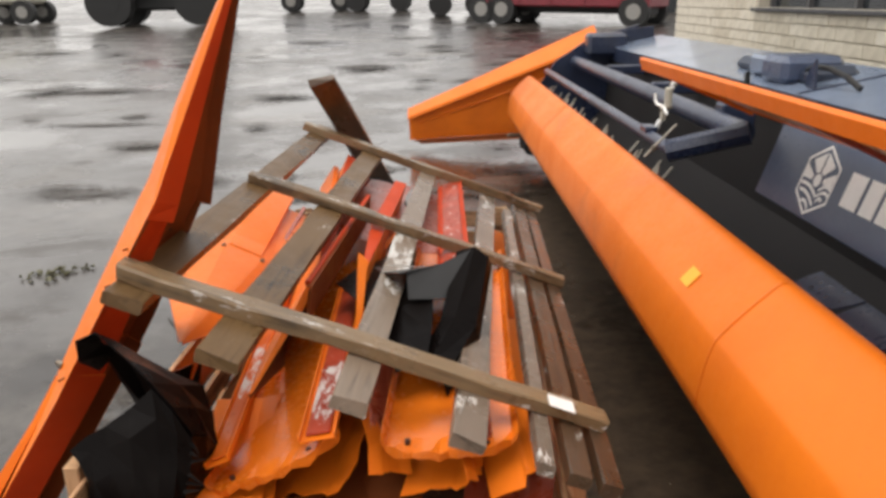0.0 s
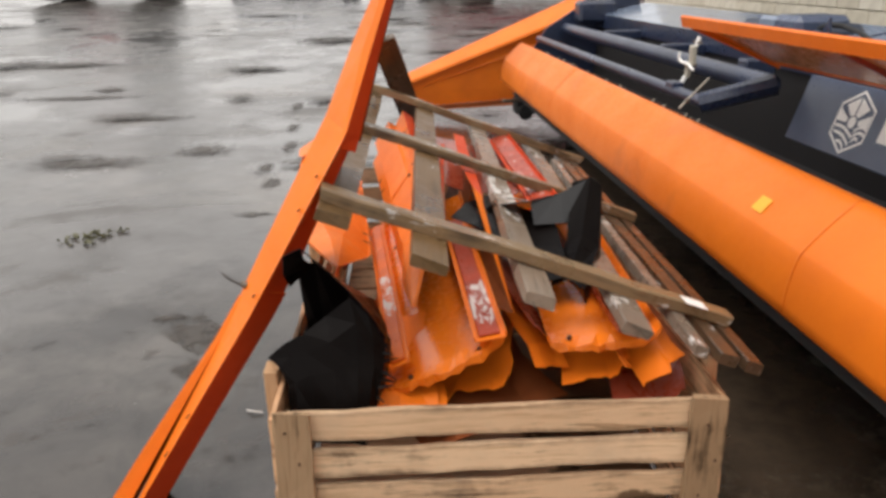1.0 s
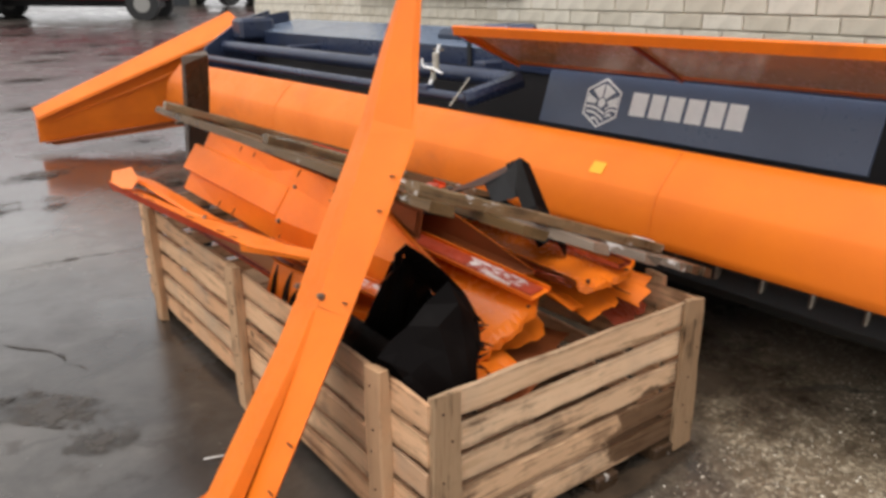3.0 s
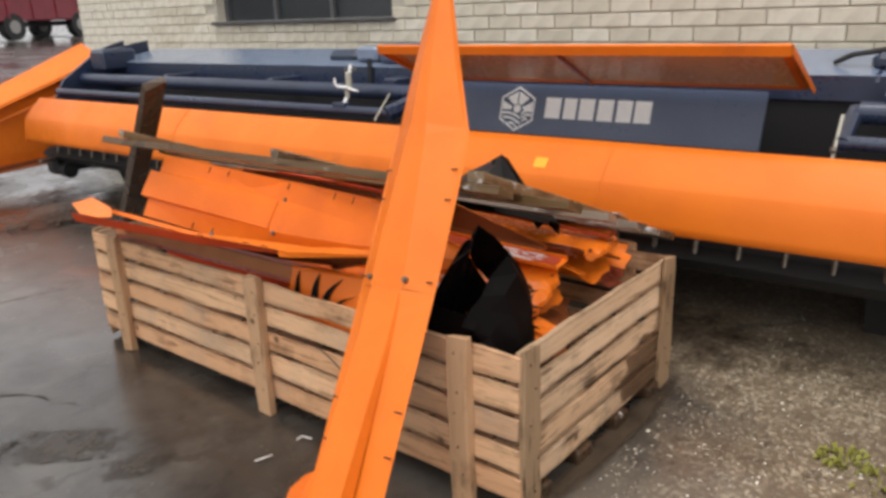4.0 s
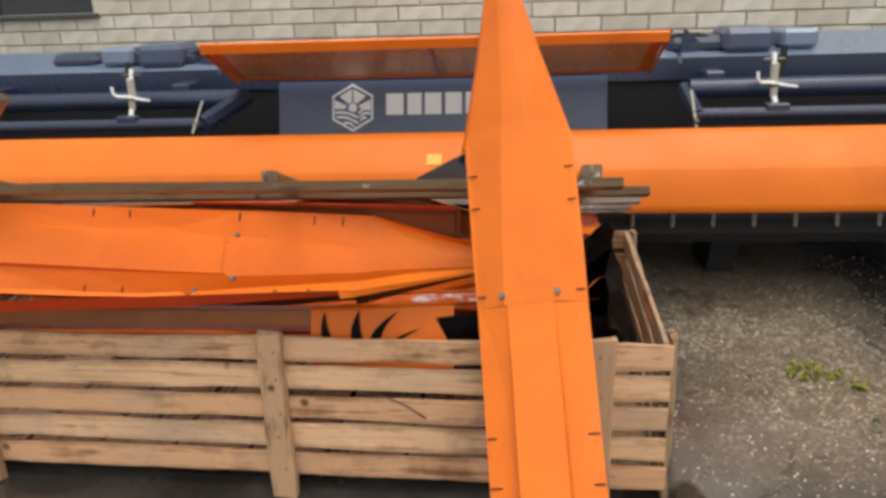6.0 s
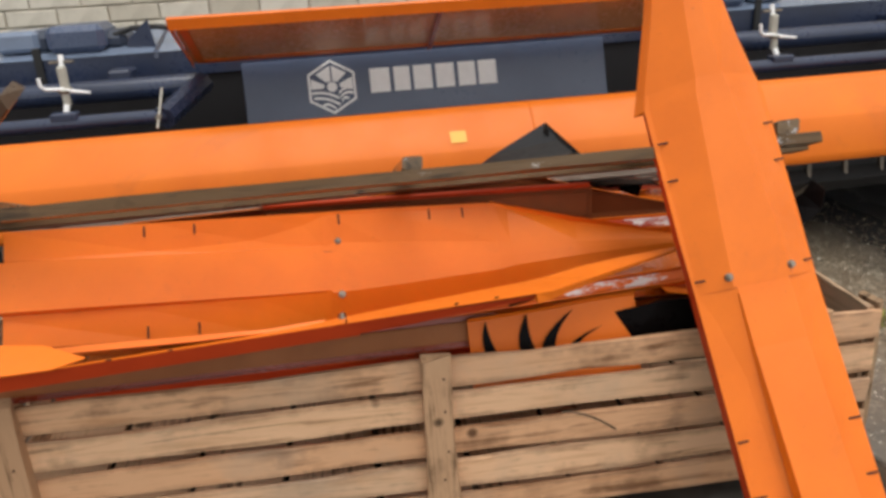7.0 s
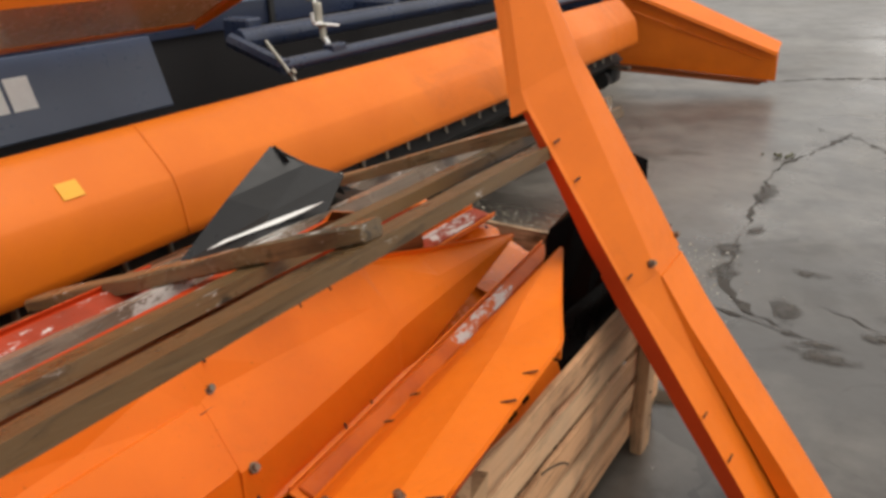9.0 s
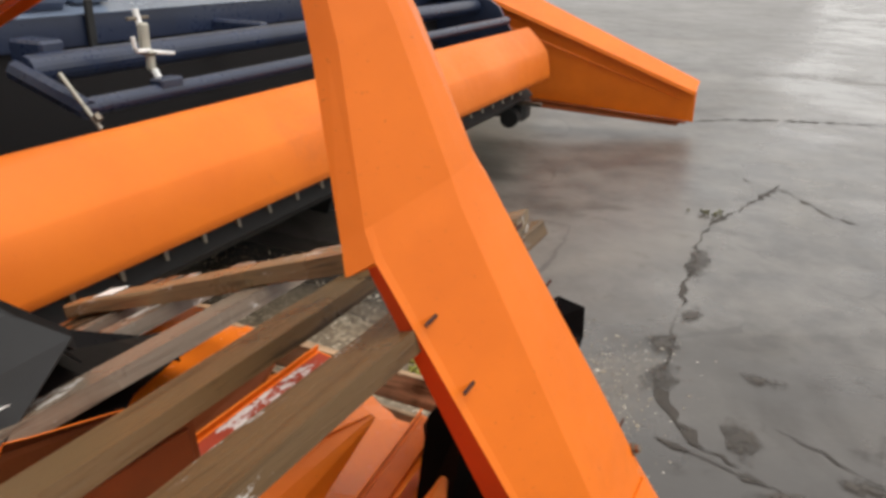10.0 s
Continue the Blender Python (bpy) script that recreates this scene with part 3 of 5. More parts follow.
def make_crate():
    crate = thing("wooden_crate", pose(0, 0, 0), "long slatted pine crate with wet stains, overfilled with orange sheet parts", "crate")
    pitch = (CZ1 - CZ0) / 5
    lx, ly, mx, my = CX1 - CX0, CY1 - CY0, (CX0 + CX1) / 2, (CY0 + CY1) / 2
    for r in range(5):
        z = CZ0 + (r + 0.5) * pitch
        h = pitch - 0.023
        for x, dy in ((CX0, 0.0), (CX1, 0.0)):
            b = plank(0.014, ly + random.uniform(-0.012, 0.012), h + random.uniform(-0.006, 0.004), 1, 0.005, 18)
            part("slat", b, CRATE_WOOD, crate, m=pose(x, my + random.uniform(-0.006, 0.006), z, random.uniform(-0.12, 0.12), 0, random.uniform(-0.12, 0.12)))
        for y in (CY0, CY1):
            b = plank(lx - 0.03, 0.015, h + random.uniform(-0.005, 0.004), 0, 0.004, 14)
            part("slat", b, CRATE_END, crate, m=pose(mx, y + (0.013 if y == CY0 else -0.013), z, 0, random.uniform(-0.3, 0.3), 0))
    # uprights on the long sides
    for x, s in ((CX0, -1), (CX1, 1)):
        for y, w, low in ((1.962, 0.075, 0.0), (2.93, 0.078, 0.0), (3.93, 0.075, 0.0)):
            b = plank(0.034, w, CZ1 - low + 0.012, 2, 0.005, 7, 0.004, 0.010)
            part("post", b, CRATE_POST, crate, m=pose(x + s * 0.025, y, (CZ1 + low) / 2 + 0.006, random.uniform(-0.6, 0.6), 0, 0))
    # corner uprights on the short sides
    for y, s in ((CY0, -1), (CY1, 1)):
        for x in (CX0 + 0.045, CX1 - 0.045):
            b = plank(0.086, 0.020, CZ1 - CZ0 + 0.03, 2, 0.006, 9, 0.003, 0.012)
            part("post", b, CRATE_CORNER, crate, "dark weathered corner post", m=pose(x, y + s * 0.009, (CZ1 + CZ0) / 2 - 0.012, 0, random.uniform(-0.5, 0.5), 0))
    # nail heads where slats cross the uprights
    head = mesh_of("nail", rod((-0.002, 0, 0), (0.002, 0, 0), 0.003, 8), SLOT)
    for r in range(5):
        z = CZ0 + (r + 0.5) * pitch
        for y in (1.962, 2.93, 3.93):
            part("nail", head, None, crate, m=pose(CX0 - 0.0435, y + random.uniform(-0.02, 0.02), z + random.uniform(-0.015, 0.015)))
        for x in (CX0 + 0.045, CX1 - 0.045):
            part("nail", head, None, crate, m=pose(x + random.uniform(-0.028, 0.028), CY0 - 0.0205, z + random.uniform(-0.03, 0.03), 0, 0, 90))
    for k in range(4):
        x = CX0 + 0.12 + k * (lx - 0.24) / 3
        part("bearer", box(0.1, ly + 0.02, 0.05, (0, 0, 0), 0.006, 0.003), OLD_WOOD_DARK, crate, m=pose(x, my, 0.026))
    for k in range(9):
        part("floor_board", box(lx - 0.05, ly / 9 - 0.02, 0.018, (0, 0, 0), 0.002), CRATE_END, crate, m=pose(mx, CY0 + (k + 0.5) * ly / 9, 0.066))
    return crate


# ---------------------------------------------------------------- orange snout covers
SN_L, SN_BOLT, SN_KINK = 1.87, 0.83, 1.31


def snout(m, label, depth=0.055, length=SN_L, bolts=True, hood=1.0, tuck=0.0, fall=0.0, lean=1.0, skirt=None, stub=1.0):
    """A long divider snout of folded orange sheet: shoulders, flat raised spine, bent edges, nose that bends up to a point. Base at y 0, tip at y length."""
    mat = ORANGE
    t = thing("snout_cover", m, label, "sheet metal cover", "snout covers")
    k = length / SN_L
    w = 0.149

    def row(y, half, spine, rise, foot, lip, flare=0.0, lift=0.0):
        """One cross-section; foot: where the slope from the spine meets the shoulder."""
        droop = fall * min(1.0, 0.2 + y / length * 1.9)
        fz = 0.0 if foot < half - 0.004 else 0.001

        def side(d, lip, tuck):
            return [(half + flare - tuck * min(1, half / w), y, lift - lip - d * half / w), (half, y, lift - d * half / w), (foot, y, lift + fz - d * max(0.0, foot - 0.075) / 0.074 * half / w), (spine, y, lift + rise)]

        return [(-x, yy, z) for x, yy, z in side(droop * lean, lip, tuck)] + [(0, y, lift + rise * 1.03)] + side(droop, lip * skirt[0] / depth if skirt else lip, skirt[1] if skirt else tuck)[::-1]

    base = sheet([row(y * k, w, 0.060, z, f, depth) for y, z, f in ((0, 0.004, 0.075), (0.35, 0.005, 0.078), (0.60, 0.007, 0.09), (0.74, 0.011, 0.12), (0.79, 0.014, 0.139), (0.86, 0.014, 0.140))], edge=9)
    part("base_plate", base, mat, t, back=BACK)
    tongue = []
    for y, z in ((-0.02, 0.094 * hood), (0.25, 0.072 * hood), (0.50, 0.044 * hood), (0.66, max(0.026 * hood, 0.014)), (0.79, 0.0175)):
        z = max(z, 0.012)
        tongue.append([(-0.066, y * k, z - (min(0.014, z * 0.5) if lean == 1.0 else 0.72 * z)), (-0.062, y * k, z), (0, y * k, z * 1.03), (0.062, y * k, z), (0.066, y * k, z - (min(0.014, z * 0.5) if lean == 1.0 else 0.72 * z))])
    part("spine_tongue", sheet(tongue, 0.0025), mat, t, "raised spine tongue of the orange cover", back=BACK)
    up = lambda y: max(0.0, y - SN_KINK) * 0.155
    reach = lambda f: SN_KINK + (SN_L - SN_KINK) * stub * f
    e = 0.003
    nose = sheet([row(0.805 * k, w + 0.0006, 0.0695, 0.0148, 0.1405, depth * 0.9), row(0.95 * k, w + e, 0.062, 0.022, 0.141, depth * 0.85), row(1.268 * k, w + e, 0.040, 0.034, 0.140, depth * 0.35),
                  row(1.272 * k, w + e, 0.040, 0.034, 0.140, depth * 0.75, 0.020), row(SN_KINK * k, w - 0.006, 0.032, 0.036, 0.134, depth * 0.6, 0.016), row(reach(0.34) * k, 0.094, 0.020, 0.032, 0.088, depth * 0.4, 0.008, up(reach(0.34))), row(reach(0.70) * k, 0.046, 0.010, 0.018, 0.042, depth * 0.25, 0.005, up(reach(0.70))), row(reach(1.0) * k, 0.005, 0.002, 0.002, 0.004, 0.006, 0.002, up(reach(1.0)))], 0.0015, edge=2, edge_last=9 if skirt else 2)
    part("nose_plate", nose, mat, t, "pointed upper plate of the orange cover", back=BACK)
    if bolts:
        for x in (-0.074, 0.074):
            b = rod((x, SN_BOLT * k, 0.012), (x, SN_BOLT * k, 0.026), 0.0065, 6)
            rod((x, SN_BOLT * k, 0.010), (x, SN_BOLT * k, 0.018), 0.0095, 14, bm=b)
            part("bolt", b, STEEL, t, "zinc hexagon bolt")
        for x in (-0.130, 0.130):
            for y in (0.335, 0.46, 0.835, 1.085, 1.18):
                z = (0.0 if y < 0.80 else 0.0042) - fall * min(1.0, 0.2 + y / SN_L * 1.9) * 0.74 * (lean if x < 0 else 1)
                part("slot", box(0.032, 0.005, 0.003, (x, y * k, z + 0.0018), 0.001), SLOT, t, m=pose(0, 0, 0))
    return t


def skid_strip(a, b, up, label, w=0.055, mat=None, face=None):
    """A flat bar with turned-up rims, with a worn facing."""
    a, b = Vector(a), Vector(b)
    length = (b - a).length
    m = frame_of(a, b - a, Vector(b - a).cross(Vector(up)))
    t = thing("skid_strip", m, label, "metal strip", "skid strips")
    h = 0.012
    rows = [[(-w / 2, y, h), (-w / 2, y, 0), (w / 2, y, 0), (w / 2, y, h)] for y in (0, length * 0.5, length)]
    part("bar", sheet(rows, 0.004), mat or RED_STRIP, t)
    part("face_plate", box(w * 0.72, length - 0.03, 0.006, (0, length / 2, 0.006), 0.002), face or ORANGE, t, "dull brown facing of the strip" if face in (BACK, SHADED_BROWN) else "red facing with torn white paper flakes" if face else "scuffed orange facing of the strip")
    return t


def flat_pan(m, w, length, label):
    """A flat sheet pan, shallow rims, a folded lip with bolt holes and torn corners at its near end."""
    t = thing("sheet_pan", m, label, "sheet metal pan", "sheet pans")
    rng = random.Random(int(w * 1000))
    n = 15
    torn = [rng.choice((0.0, 0.0, 0.004, 0.012)) for _ in range(n)]
    torn[0], torn[1], torn[-1], torn[-2], torn[-3] = 0.022, 0.010, 0.055, 0.040, 0.018
    rows = []
    for y, z in ((0.0, -0.017), (0.003, 0.0), (0.05, 0.003), (0.12, 0.001), (0.25, 0.0), (0.6, -0.004), (length, 0.0)):
        near = max(0.0, 1 - y / 0.12)
        row = [(-w / 2 - 0.010, y + torn[0] * near, z + 0.02)]
        for i in range(n):
            x = (i / (n - 1) - 0.5) * w
            dent = 0.004 * math.sin(14 * x + 5 * y) + (0.006 * near * rng.uniform(-1, 1) if y < 0.01 else 0)
            row.append((x, y + torn[i] * near, z + dent))
        rows.append(row + [(w / 2 + 0.012, y + torn[-1] * near, z + 0.02)])
    part("pan_floor", sheet(rows, 0.003), ORANGE_WET, t, back=BACK)
    for x in (-0.33, 0.3):
        part("bolt_hole", rod((x * w, 0.032, -0.004), (x * w, 0.032, 0.0085), 0.006, 10), SLOT, t)
    return t


def torn_sheet(m, size, label, seed, mat=None):
    """A bent offcut with a ragged outline."""
    rng = random.Random(seed)
    t = thing("torn_sheet", m, label, "sheet metal scrap", "scrap sheets")
    w, l = size
    nx, ny = 16, 7
    bend, tooth = rng.uniform(-0.25, 0.25), 0.0
    rows = [[None] * nx for _ in range(ny)]
    for i in range(nx):
        tooth = tooth * 0.6 + rng.choice((0.0, 0.004, 0.012, 0.035)) if rng.random() < 0.35 else tooth
        for j in range(ny):
            x, y = (i / (nx - 1) - 0.5) * w, (j / (ny - 1)) * l
            x += rng.uniform(-0.06, 0.06) * w if i in (0, nx - 1) else 0
            y += tooth * (1 - j / (ny - 1)) ** 2
            z = bend * x * x * 6 + 0.35 * max(0, x / w - 0.25) * w + 0.010 * math.sin(9 * y + seed) * math.cos(11 * x + seed) - 0.25 * max(0, 0.05 - (y - tooth)) * (1 if seed % 2 else -0.6)
            rows[j][i] = (x, y, z)
    part("scrap_plate", sheet(rows, 0.0025), mat or ORANGE, t, back=BACK)
    return t


def place_snouts():
    # the cover that leans over the crate from the yard
    axis, across = Vector((0.508, 0.095, 0.856)), Vector((-0.067, -1, 0.11))
    foot = Vector((-0.694, 2.194, 1.006)) - axis.normalized() * 1.18
    foot += across.cross(axis).normalized() * 0.025
    snout(frame_of(foot, axis, across), "long pointed orange sheet cover leaning on the board frame", 0.045, hood=0.78, fall=0.040, lean=0.62, skirt=(0.048, 0.08))
    lean_cover = bpy.data.objects["snout_cover"]
    curl = sheet([[(-0.146, y, -0.02), (-0.146 - w * 0.5, y, -0.018 + 0.2 * w), (-0.146 - w, y, -0.02 + 0.75 * w)] for y, w in ((0.0, 0.062), (0.10, 0.064), (0.17, 0.055), (0.215, 0.028), (0.235, 0.006))], 0.0025)
    part("torn_flange", curl, ORANGE, lean_cover, "flange bent outward near the foot", back=BACK)
    # the cover along the west rim of the crate
    snout(frame_of((-0.85, 3.965, 0.632), (0.15, -1.9, 0.03), (-0.90, 0, 0.44)), "orange sheet cover lying along the rim of the crate", 0.03, hood=0.6, tuck=0.03, stub=0.73)
    tab = thing("torn_sheet", frame_of((-0.955, 3.66, 0.715), (0.05, 1, 0.02), (1, 0, 0.22)), "pale orange pointed sheet tab on the cover's end", "sheet metal scrap", "scrap sheets")
    part("scrap_plate", plate([(0, 0), (0.05, 0.10), (0.075, 0.33), (-0.005, 0.36), (-0.045, 0.2), (-0.03, 0.06)], 0.003), ORANGE, tab)
    # the cover on its edge behind it
    snout(frame_of((-0.573, 3.965, 0.735), (0.17, -1.9, -0.135), (-0.56, 0, -0.83)), "broad orange sheet cover with raised spine lying in the crate", hood=0.36, fall=0.032, lean=-1.2)
    # covers with their base towards the south end
    flat_pan(frame_of((-0.395, 1.925, 0.555), (-0.04, 1.9, 0.06), (0.93, 0, 0.37)), 0.30, 1.25, "flat orange pan with folded end lip in the crate")
    flat_pan(frame_of((-0.005, 1.90, 0.622), (0.03, 1.9, 0.07), (1, 0, -0.03)), 0.27, 1.2, "dull orange pan with folded end lip stacked in the crate")
    # covers on edge under the board frame, undersides outward
    snout(frame_of((-0.26, 3.74, 0.63), (-0.04, -1.6, 0.05), (0.3, 0, 0.95)), "dark red underside of an orange cover standing on edge", 0.05, 1.7, bolts=False)
    snout(frame_of((0.13, 3.80, 0.45), (0.0, -1.9, 0.03), (-0.85, 0, 0.4)), "orange sheet cover stacked low in the crate", bolts=False)
    snout(frame_of((-0.45, 3.9, 0.42), (0.0, -1.9, 0.02), (-1, 0, 0.1)), "orange sheet cover stacked low in the crate", bolts=False)


def make_board_frame():
    """Five boards with three bars nailed across, lying tilted on the load."""
    t = thing("board_frame", frame_of((-0.165, 1.80, 0.795), (0, 1, -0.006), (1, 0, -0.375)), "weathered board frame with cross bars lying tilted on the load", "wooden frame")
    k = math.hypot(1, 0.375)
    for x0, x1, w, l, start, mat, lab in ((-0.484, -0.460, 0.082, 2.28, 0.11, OLD_WOOD, "grey weathered board"), (-0.270, -0.216, 0.086, 2.33, 0.0, OLD_WOOD, "grey weathered board"), (-0.023, 0.038, 0.074, 2.30, 0.0, OLD_WOOD_WHITE, "board with flaking white paint"),
                                          (0.205, 0.318, 0.070, 2.3, 0.0, OLD_WOOD_FLAKED, "board with flaking white paint"), (0.36, 0.39, 0.035, 2.0, 0.0, OLD_WOOD_FLAKED, "thin lath with white flakes"), (0.425, 0.455, 0.05, 2.2, 0.0, OLD_WOOD_DARK, "dark brown lath with pale flecks"), (0.488, 0.507, 0.042, 2.35, 0.0, OLD_WOOD_DARK, "dark brown lath with pale flecks")):
        b = plank(w, l, 0.028, 1, 0.004, 16, 0.003, 0.008)
        part("board", b, mat, t, lab, m=pose((x0 + x1) / 2 * k, start + l / 2, -0.0145, 0, 0, -math.degrees(math.atan2((x1 - x0) * k, l))))
    for y, x0, x1, w in ((0.21, -0.525, 0.50, 0.058), (1.15, -0.505, 0.53, 0.05), (2.17, -0.53, 0.55, 0.05)):
        b = plank((x1 - x0) * k, w, 0.034, 0, 0.004, 12, 0.005, 0.008)
        part("cross_bar", b, OLD_BAR, t, "brown nailed cross bar", m=pose((x0 + x1) / 2 * k, y, 0.017, 0, 0, 1.5 if y < 2 else 0))
    part("label", box(0.06, 0.05, 0.002, (0.395 * k, 0.205, 0.0355)), WHITE, t, "torn white paper label")
    return t


def make_dark_plank():
    a, b = Vector((-0.23, 5.13, 0.005)), Vector((-0.575, 3.83, 1.21))
    t = thing("dark_plank", frame_of(a, b - a, (1, 0.1, 0.2)), "dark wet brown plank leaning against the crate end", "plank")
    part("plank_body", plank(0.115, (b - a).length, 0.032, 1, 0.004, 8, 0.004, 0.012, 3), PLANK_DARK, t, m=pose(0, (b - a).length / 2, 0))


def make_black_panels():
    # bent black casing in the south-west corner: a rounded trough below, a pointed wing above
    t = thing("black_casing", pose(0, 0, 0), "bent glossy black sheet casing jammed into the crate corner", "sheet metal casing")
    rng = random.Random(4)
    body = [[(-0.840, 1.950, 0.605), (-0.800, 1.950, 0.637), (-0.748, 1.948, 0.665), (-0.690, 1.942, 0.700), (-0.628, 1.922, 0.765), (-0.585, 1.912, 0.720), (-0.548, 1.912, 0.657)],
            [(-0.812, 1.930, 0.577), (-0.785, 1.925, 0.600), (-0.740, 1.915, 0.625), (-0.680, 1.905, 0.655), (-0.615, 1.895, 0.700), (-0.575, 1.890, 0.670), (-0.547, 1.897, 0.625)],
            [(-0.790, 1.910, 0.545), (-0.770, 1.900, 0.555), (-0.730, 1.888, 0.570), (-0.670, 1.878, 0.590), (-0.612, 1.872, 0.610), (-0.576, 1.872, 0.595), (-0.555, 1.882, 0.575)],
            [(-0.788, 1.885, 0.480), (-0.765, 1.872, 0.480), (-0.725, 1.862, 0.485), (-0.670, 1.855, 0.495), (-0.620, 1.852, 0.505), (-0.590, 1.855, 0.510), (-0.575, 1.867, 0.510)],
            [(-0.786, 1.87, 0.410), (-0.760, 1.858, 0.410), (-0.720, 1.850, 0.410), (-0.670, 1.845, 0.410), (-0.630, 1.842, 0.410), (-0.605, 1.845, 0.410), (-0.590, 1.865, 0.410)]]
    body = [[Vector(p) + Vector((0, rng.uniform(-0.009, 0.009), rng.uniform(-0.007, 0.007))) for p in row] for row in body]
    part("trough_body", sheet(body, 0.003, (0, -1, 0)), BLACK, t)
    side = [[(-0.548, 1.912, 0.657), (-0.535, 1.96, 0.625), (-0.54, 2.02, 0.56)], [(-0.556, 1.885, 0.58), (-0.545, 1.95, 0.55), (-0.55, 2.02, 0.50)], [(-0.590, 1.868, 0.42), (-0.575, 1.95, 0.42), (-0.57, 2.02, 0.42)]]
    part("side_panel", sheet(side, 0.003, (1, 0, 0)), BLACK, t)
    wing = [[(-0.738, 1.950, 0.880), (-0.68, 1.936, 0.832), (-0.626, 1.926, 0.775), (-0.584, 1.916, 0.724), (-0.548, 1.915, 0.660)],
            [(-0.722, 1.985, 0.848), (-0.66, 2.010, 0.775), (-0.60, 2.010, 0.725), (-0.565, 1.99, 0.68), (-0.535, 1.965, 0.625)],
            [(-0.715, 2.000, 0.825), (-0.645, 2.055, 0.738), (-0.58, 2.085, 0.685), (-0.55, 2.05, 0.63), (-0.54, 2.02, 0.565)]]
    part("upper_wing", sheet(wing, 0.003, (0, 0, 1)), BLACK, t, "pointed wing of the casing")
    tip = [[(-0.779, 1.938, 0.865), (-0.738, 1.950, 0.880)], [(-0.783, 1.945, 0.815), (-0.735, 1.97, 0.845)], [(-0.782, 2.02, 0.755), (-0.72, 2.00, 0.815)]]
    part("wing_tip", sheet(tip, 0.003, (-1, -1, 0)), BLACK, t)
    rear = [[(-0.758, 1.99, 0.825), (-0.715, 2.002, 0.823), (-0.645, 2.057, 0.736), (-0.58, 2.087, 0.683), (-0.54, 2.022, 0.563)], [(-0.770, 2.20, 0.50), (-0.72, 2.20, 0.45), (-0.64, 2.16, 0.45), (-0.57, 2.12, 0.45), (-0.55, 2.05, 0.45)]]
    part("rear_panel", sheet(rear, 0.003, (-1, -1, 0)), BLACK, t)
    inner = [[(-0.770, 1.93, 0.60), (-0.765, 2.15, 0.605), (-0.745, 2.33, 0.595), (-0.72, 2.46, 0.565)], [(-0.780, 1.93, 0.43), (-0.775, 2.15, 0.43), (-0.765, 2.33, 0.43), (-0.75, 2.46, 0.43)]]
    part("inner_panel", sheet(inner, 0.003, (-1, 0, 0)), BLACK, t)
    part("floor_panel", sheet([[(-0.785, 1.90, 0.50), (-0.60, 1.87, 0.50)], [(-0.775, 2.19, 0.51), (-0.58, 2.10, 0.50)]], 0.003), BLACK, t)
    for q in range(7):
        p = Vector((-0.549, 1.905, 0.645)).lerp(Vector((-0.572, 1.872, 0.52)), q / 6)
        part("torn_shred", rod(p, p + Vector((rng.uniform(0.01, 0.04), rng.uniform(-0.02, 0.01), rng.uniform(-0.03, 0.015))), 0.006, 4, 0.001), BLACK, t)
    # folded dark sheet lying on the board frame
    t = thing("dark_folded_sheet", pose(0, 0, 0), "dark grey folded sheet lying open on the board frame", "sheet metal scrap")
    # one sheet; leaves that catch the sky are painted greyer than the rest
    part("north_leaf", sheet([[(0.06, 2.78, 0.70), (-0.12, 2.74, 0.73), (-0.24, 2.64, 0.78)], [(0.06, 2.60, 0.815), (-0.07, 2.58, 0.80), (-0.20, 2.53, 0.80)], [(0.075, 2.42, 0.905), (-0.03, 2.403, 0.868), (-0.14, 2.385, 0.85)]], 0.003), DARK_GREY, t)
    part("right_leaf", sheet([[(0.105, 2.44, 0.84), (0.095, 2.41, 0.885), (0.06, 2.42, 0.91), (0.01, 2.44, 0.89)], [(0.07, 2.29, 0.70), (0.06, 2.27, 0.75), (0.01, 2.28, 0.775), (-0.03, 2.30, 0.755)], [(-0.01, 2.11, 0.64), (-0.02, 2.10, 0.685), (-0.06, 2.13, 0.705), (-0.10, 2.15, 0.68)]], 0.003), BLACK, t)
    part("under_leaf", sheet([[(-0.345, 2.60, 0.742), (-0.29, 2.72, 0.752), (-0.20, 2.80, 0.756)], [(-0.285, 2.48, 0.752), (-0.22, 2.55, 0.765), (-0.12, 2.60, 0.77)], [(-0.20, 2.34, 0.748), (-0.14, 2.36, 0.762), (-0.05, 2.38, 0.79)], [(-0.16, 2.22, 0.735), (-0.11, 2.22, 0.74), (-0.05, 2.24, 0.75)], [(-0.13, 2.09, 0.715), (-0.09, 2.10, 0.72), (-0.06, 2.12, 0.72)]], 0.003), BLACK, t)
    part("cross_leaf", sheet([[(0.06, 2.425, 0.905), (-0.03, 2.405, 0.868), (-0.12, 2.40, 0.845)], [(0.04, 2.36, 0.80), (-0.03, 2.35, 0.79), (-0.115, 2.36, 0.785)]], 0.003, (0, 1, 0)), DARK_GREY, t)
    smear = [(-0.185, 2.52), (-0.15, 2.552), (-0.098, 2.605), (-0.05, 2.66), (-0.02, 2.69), (0.0, 2.73), (-0.035, 2.69), (-0.07, 2.655), (-0.118, 2.61), (-0.16, 2.56)]
    part("white_smear", plate(smear, 0.0015, lambda x, y: 0.810 - 0.42 * (y - 2.56)), WHITE, t, "ragged white streak on the dark folded sheet")


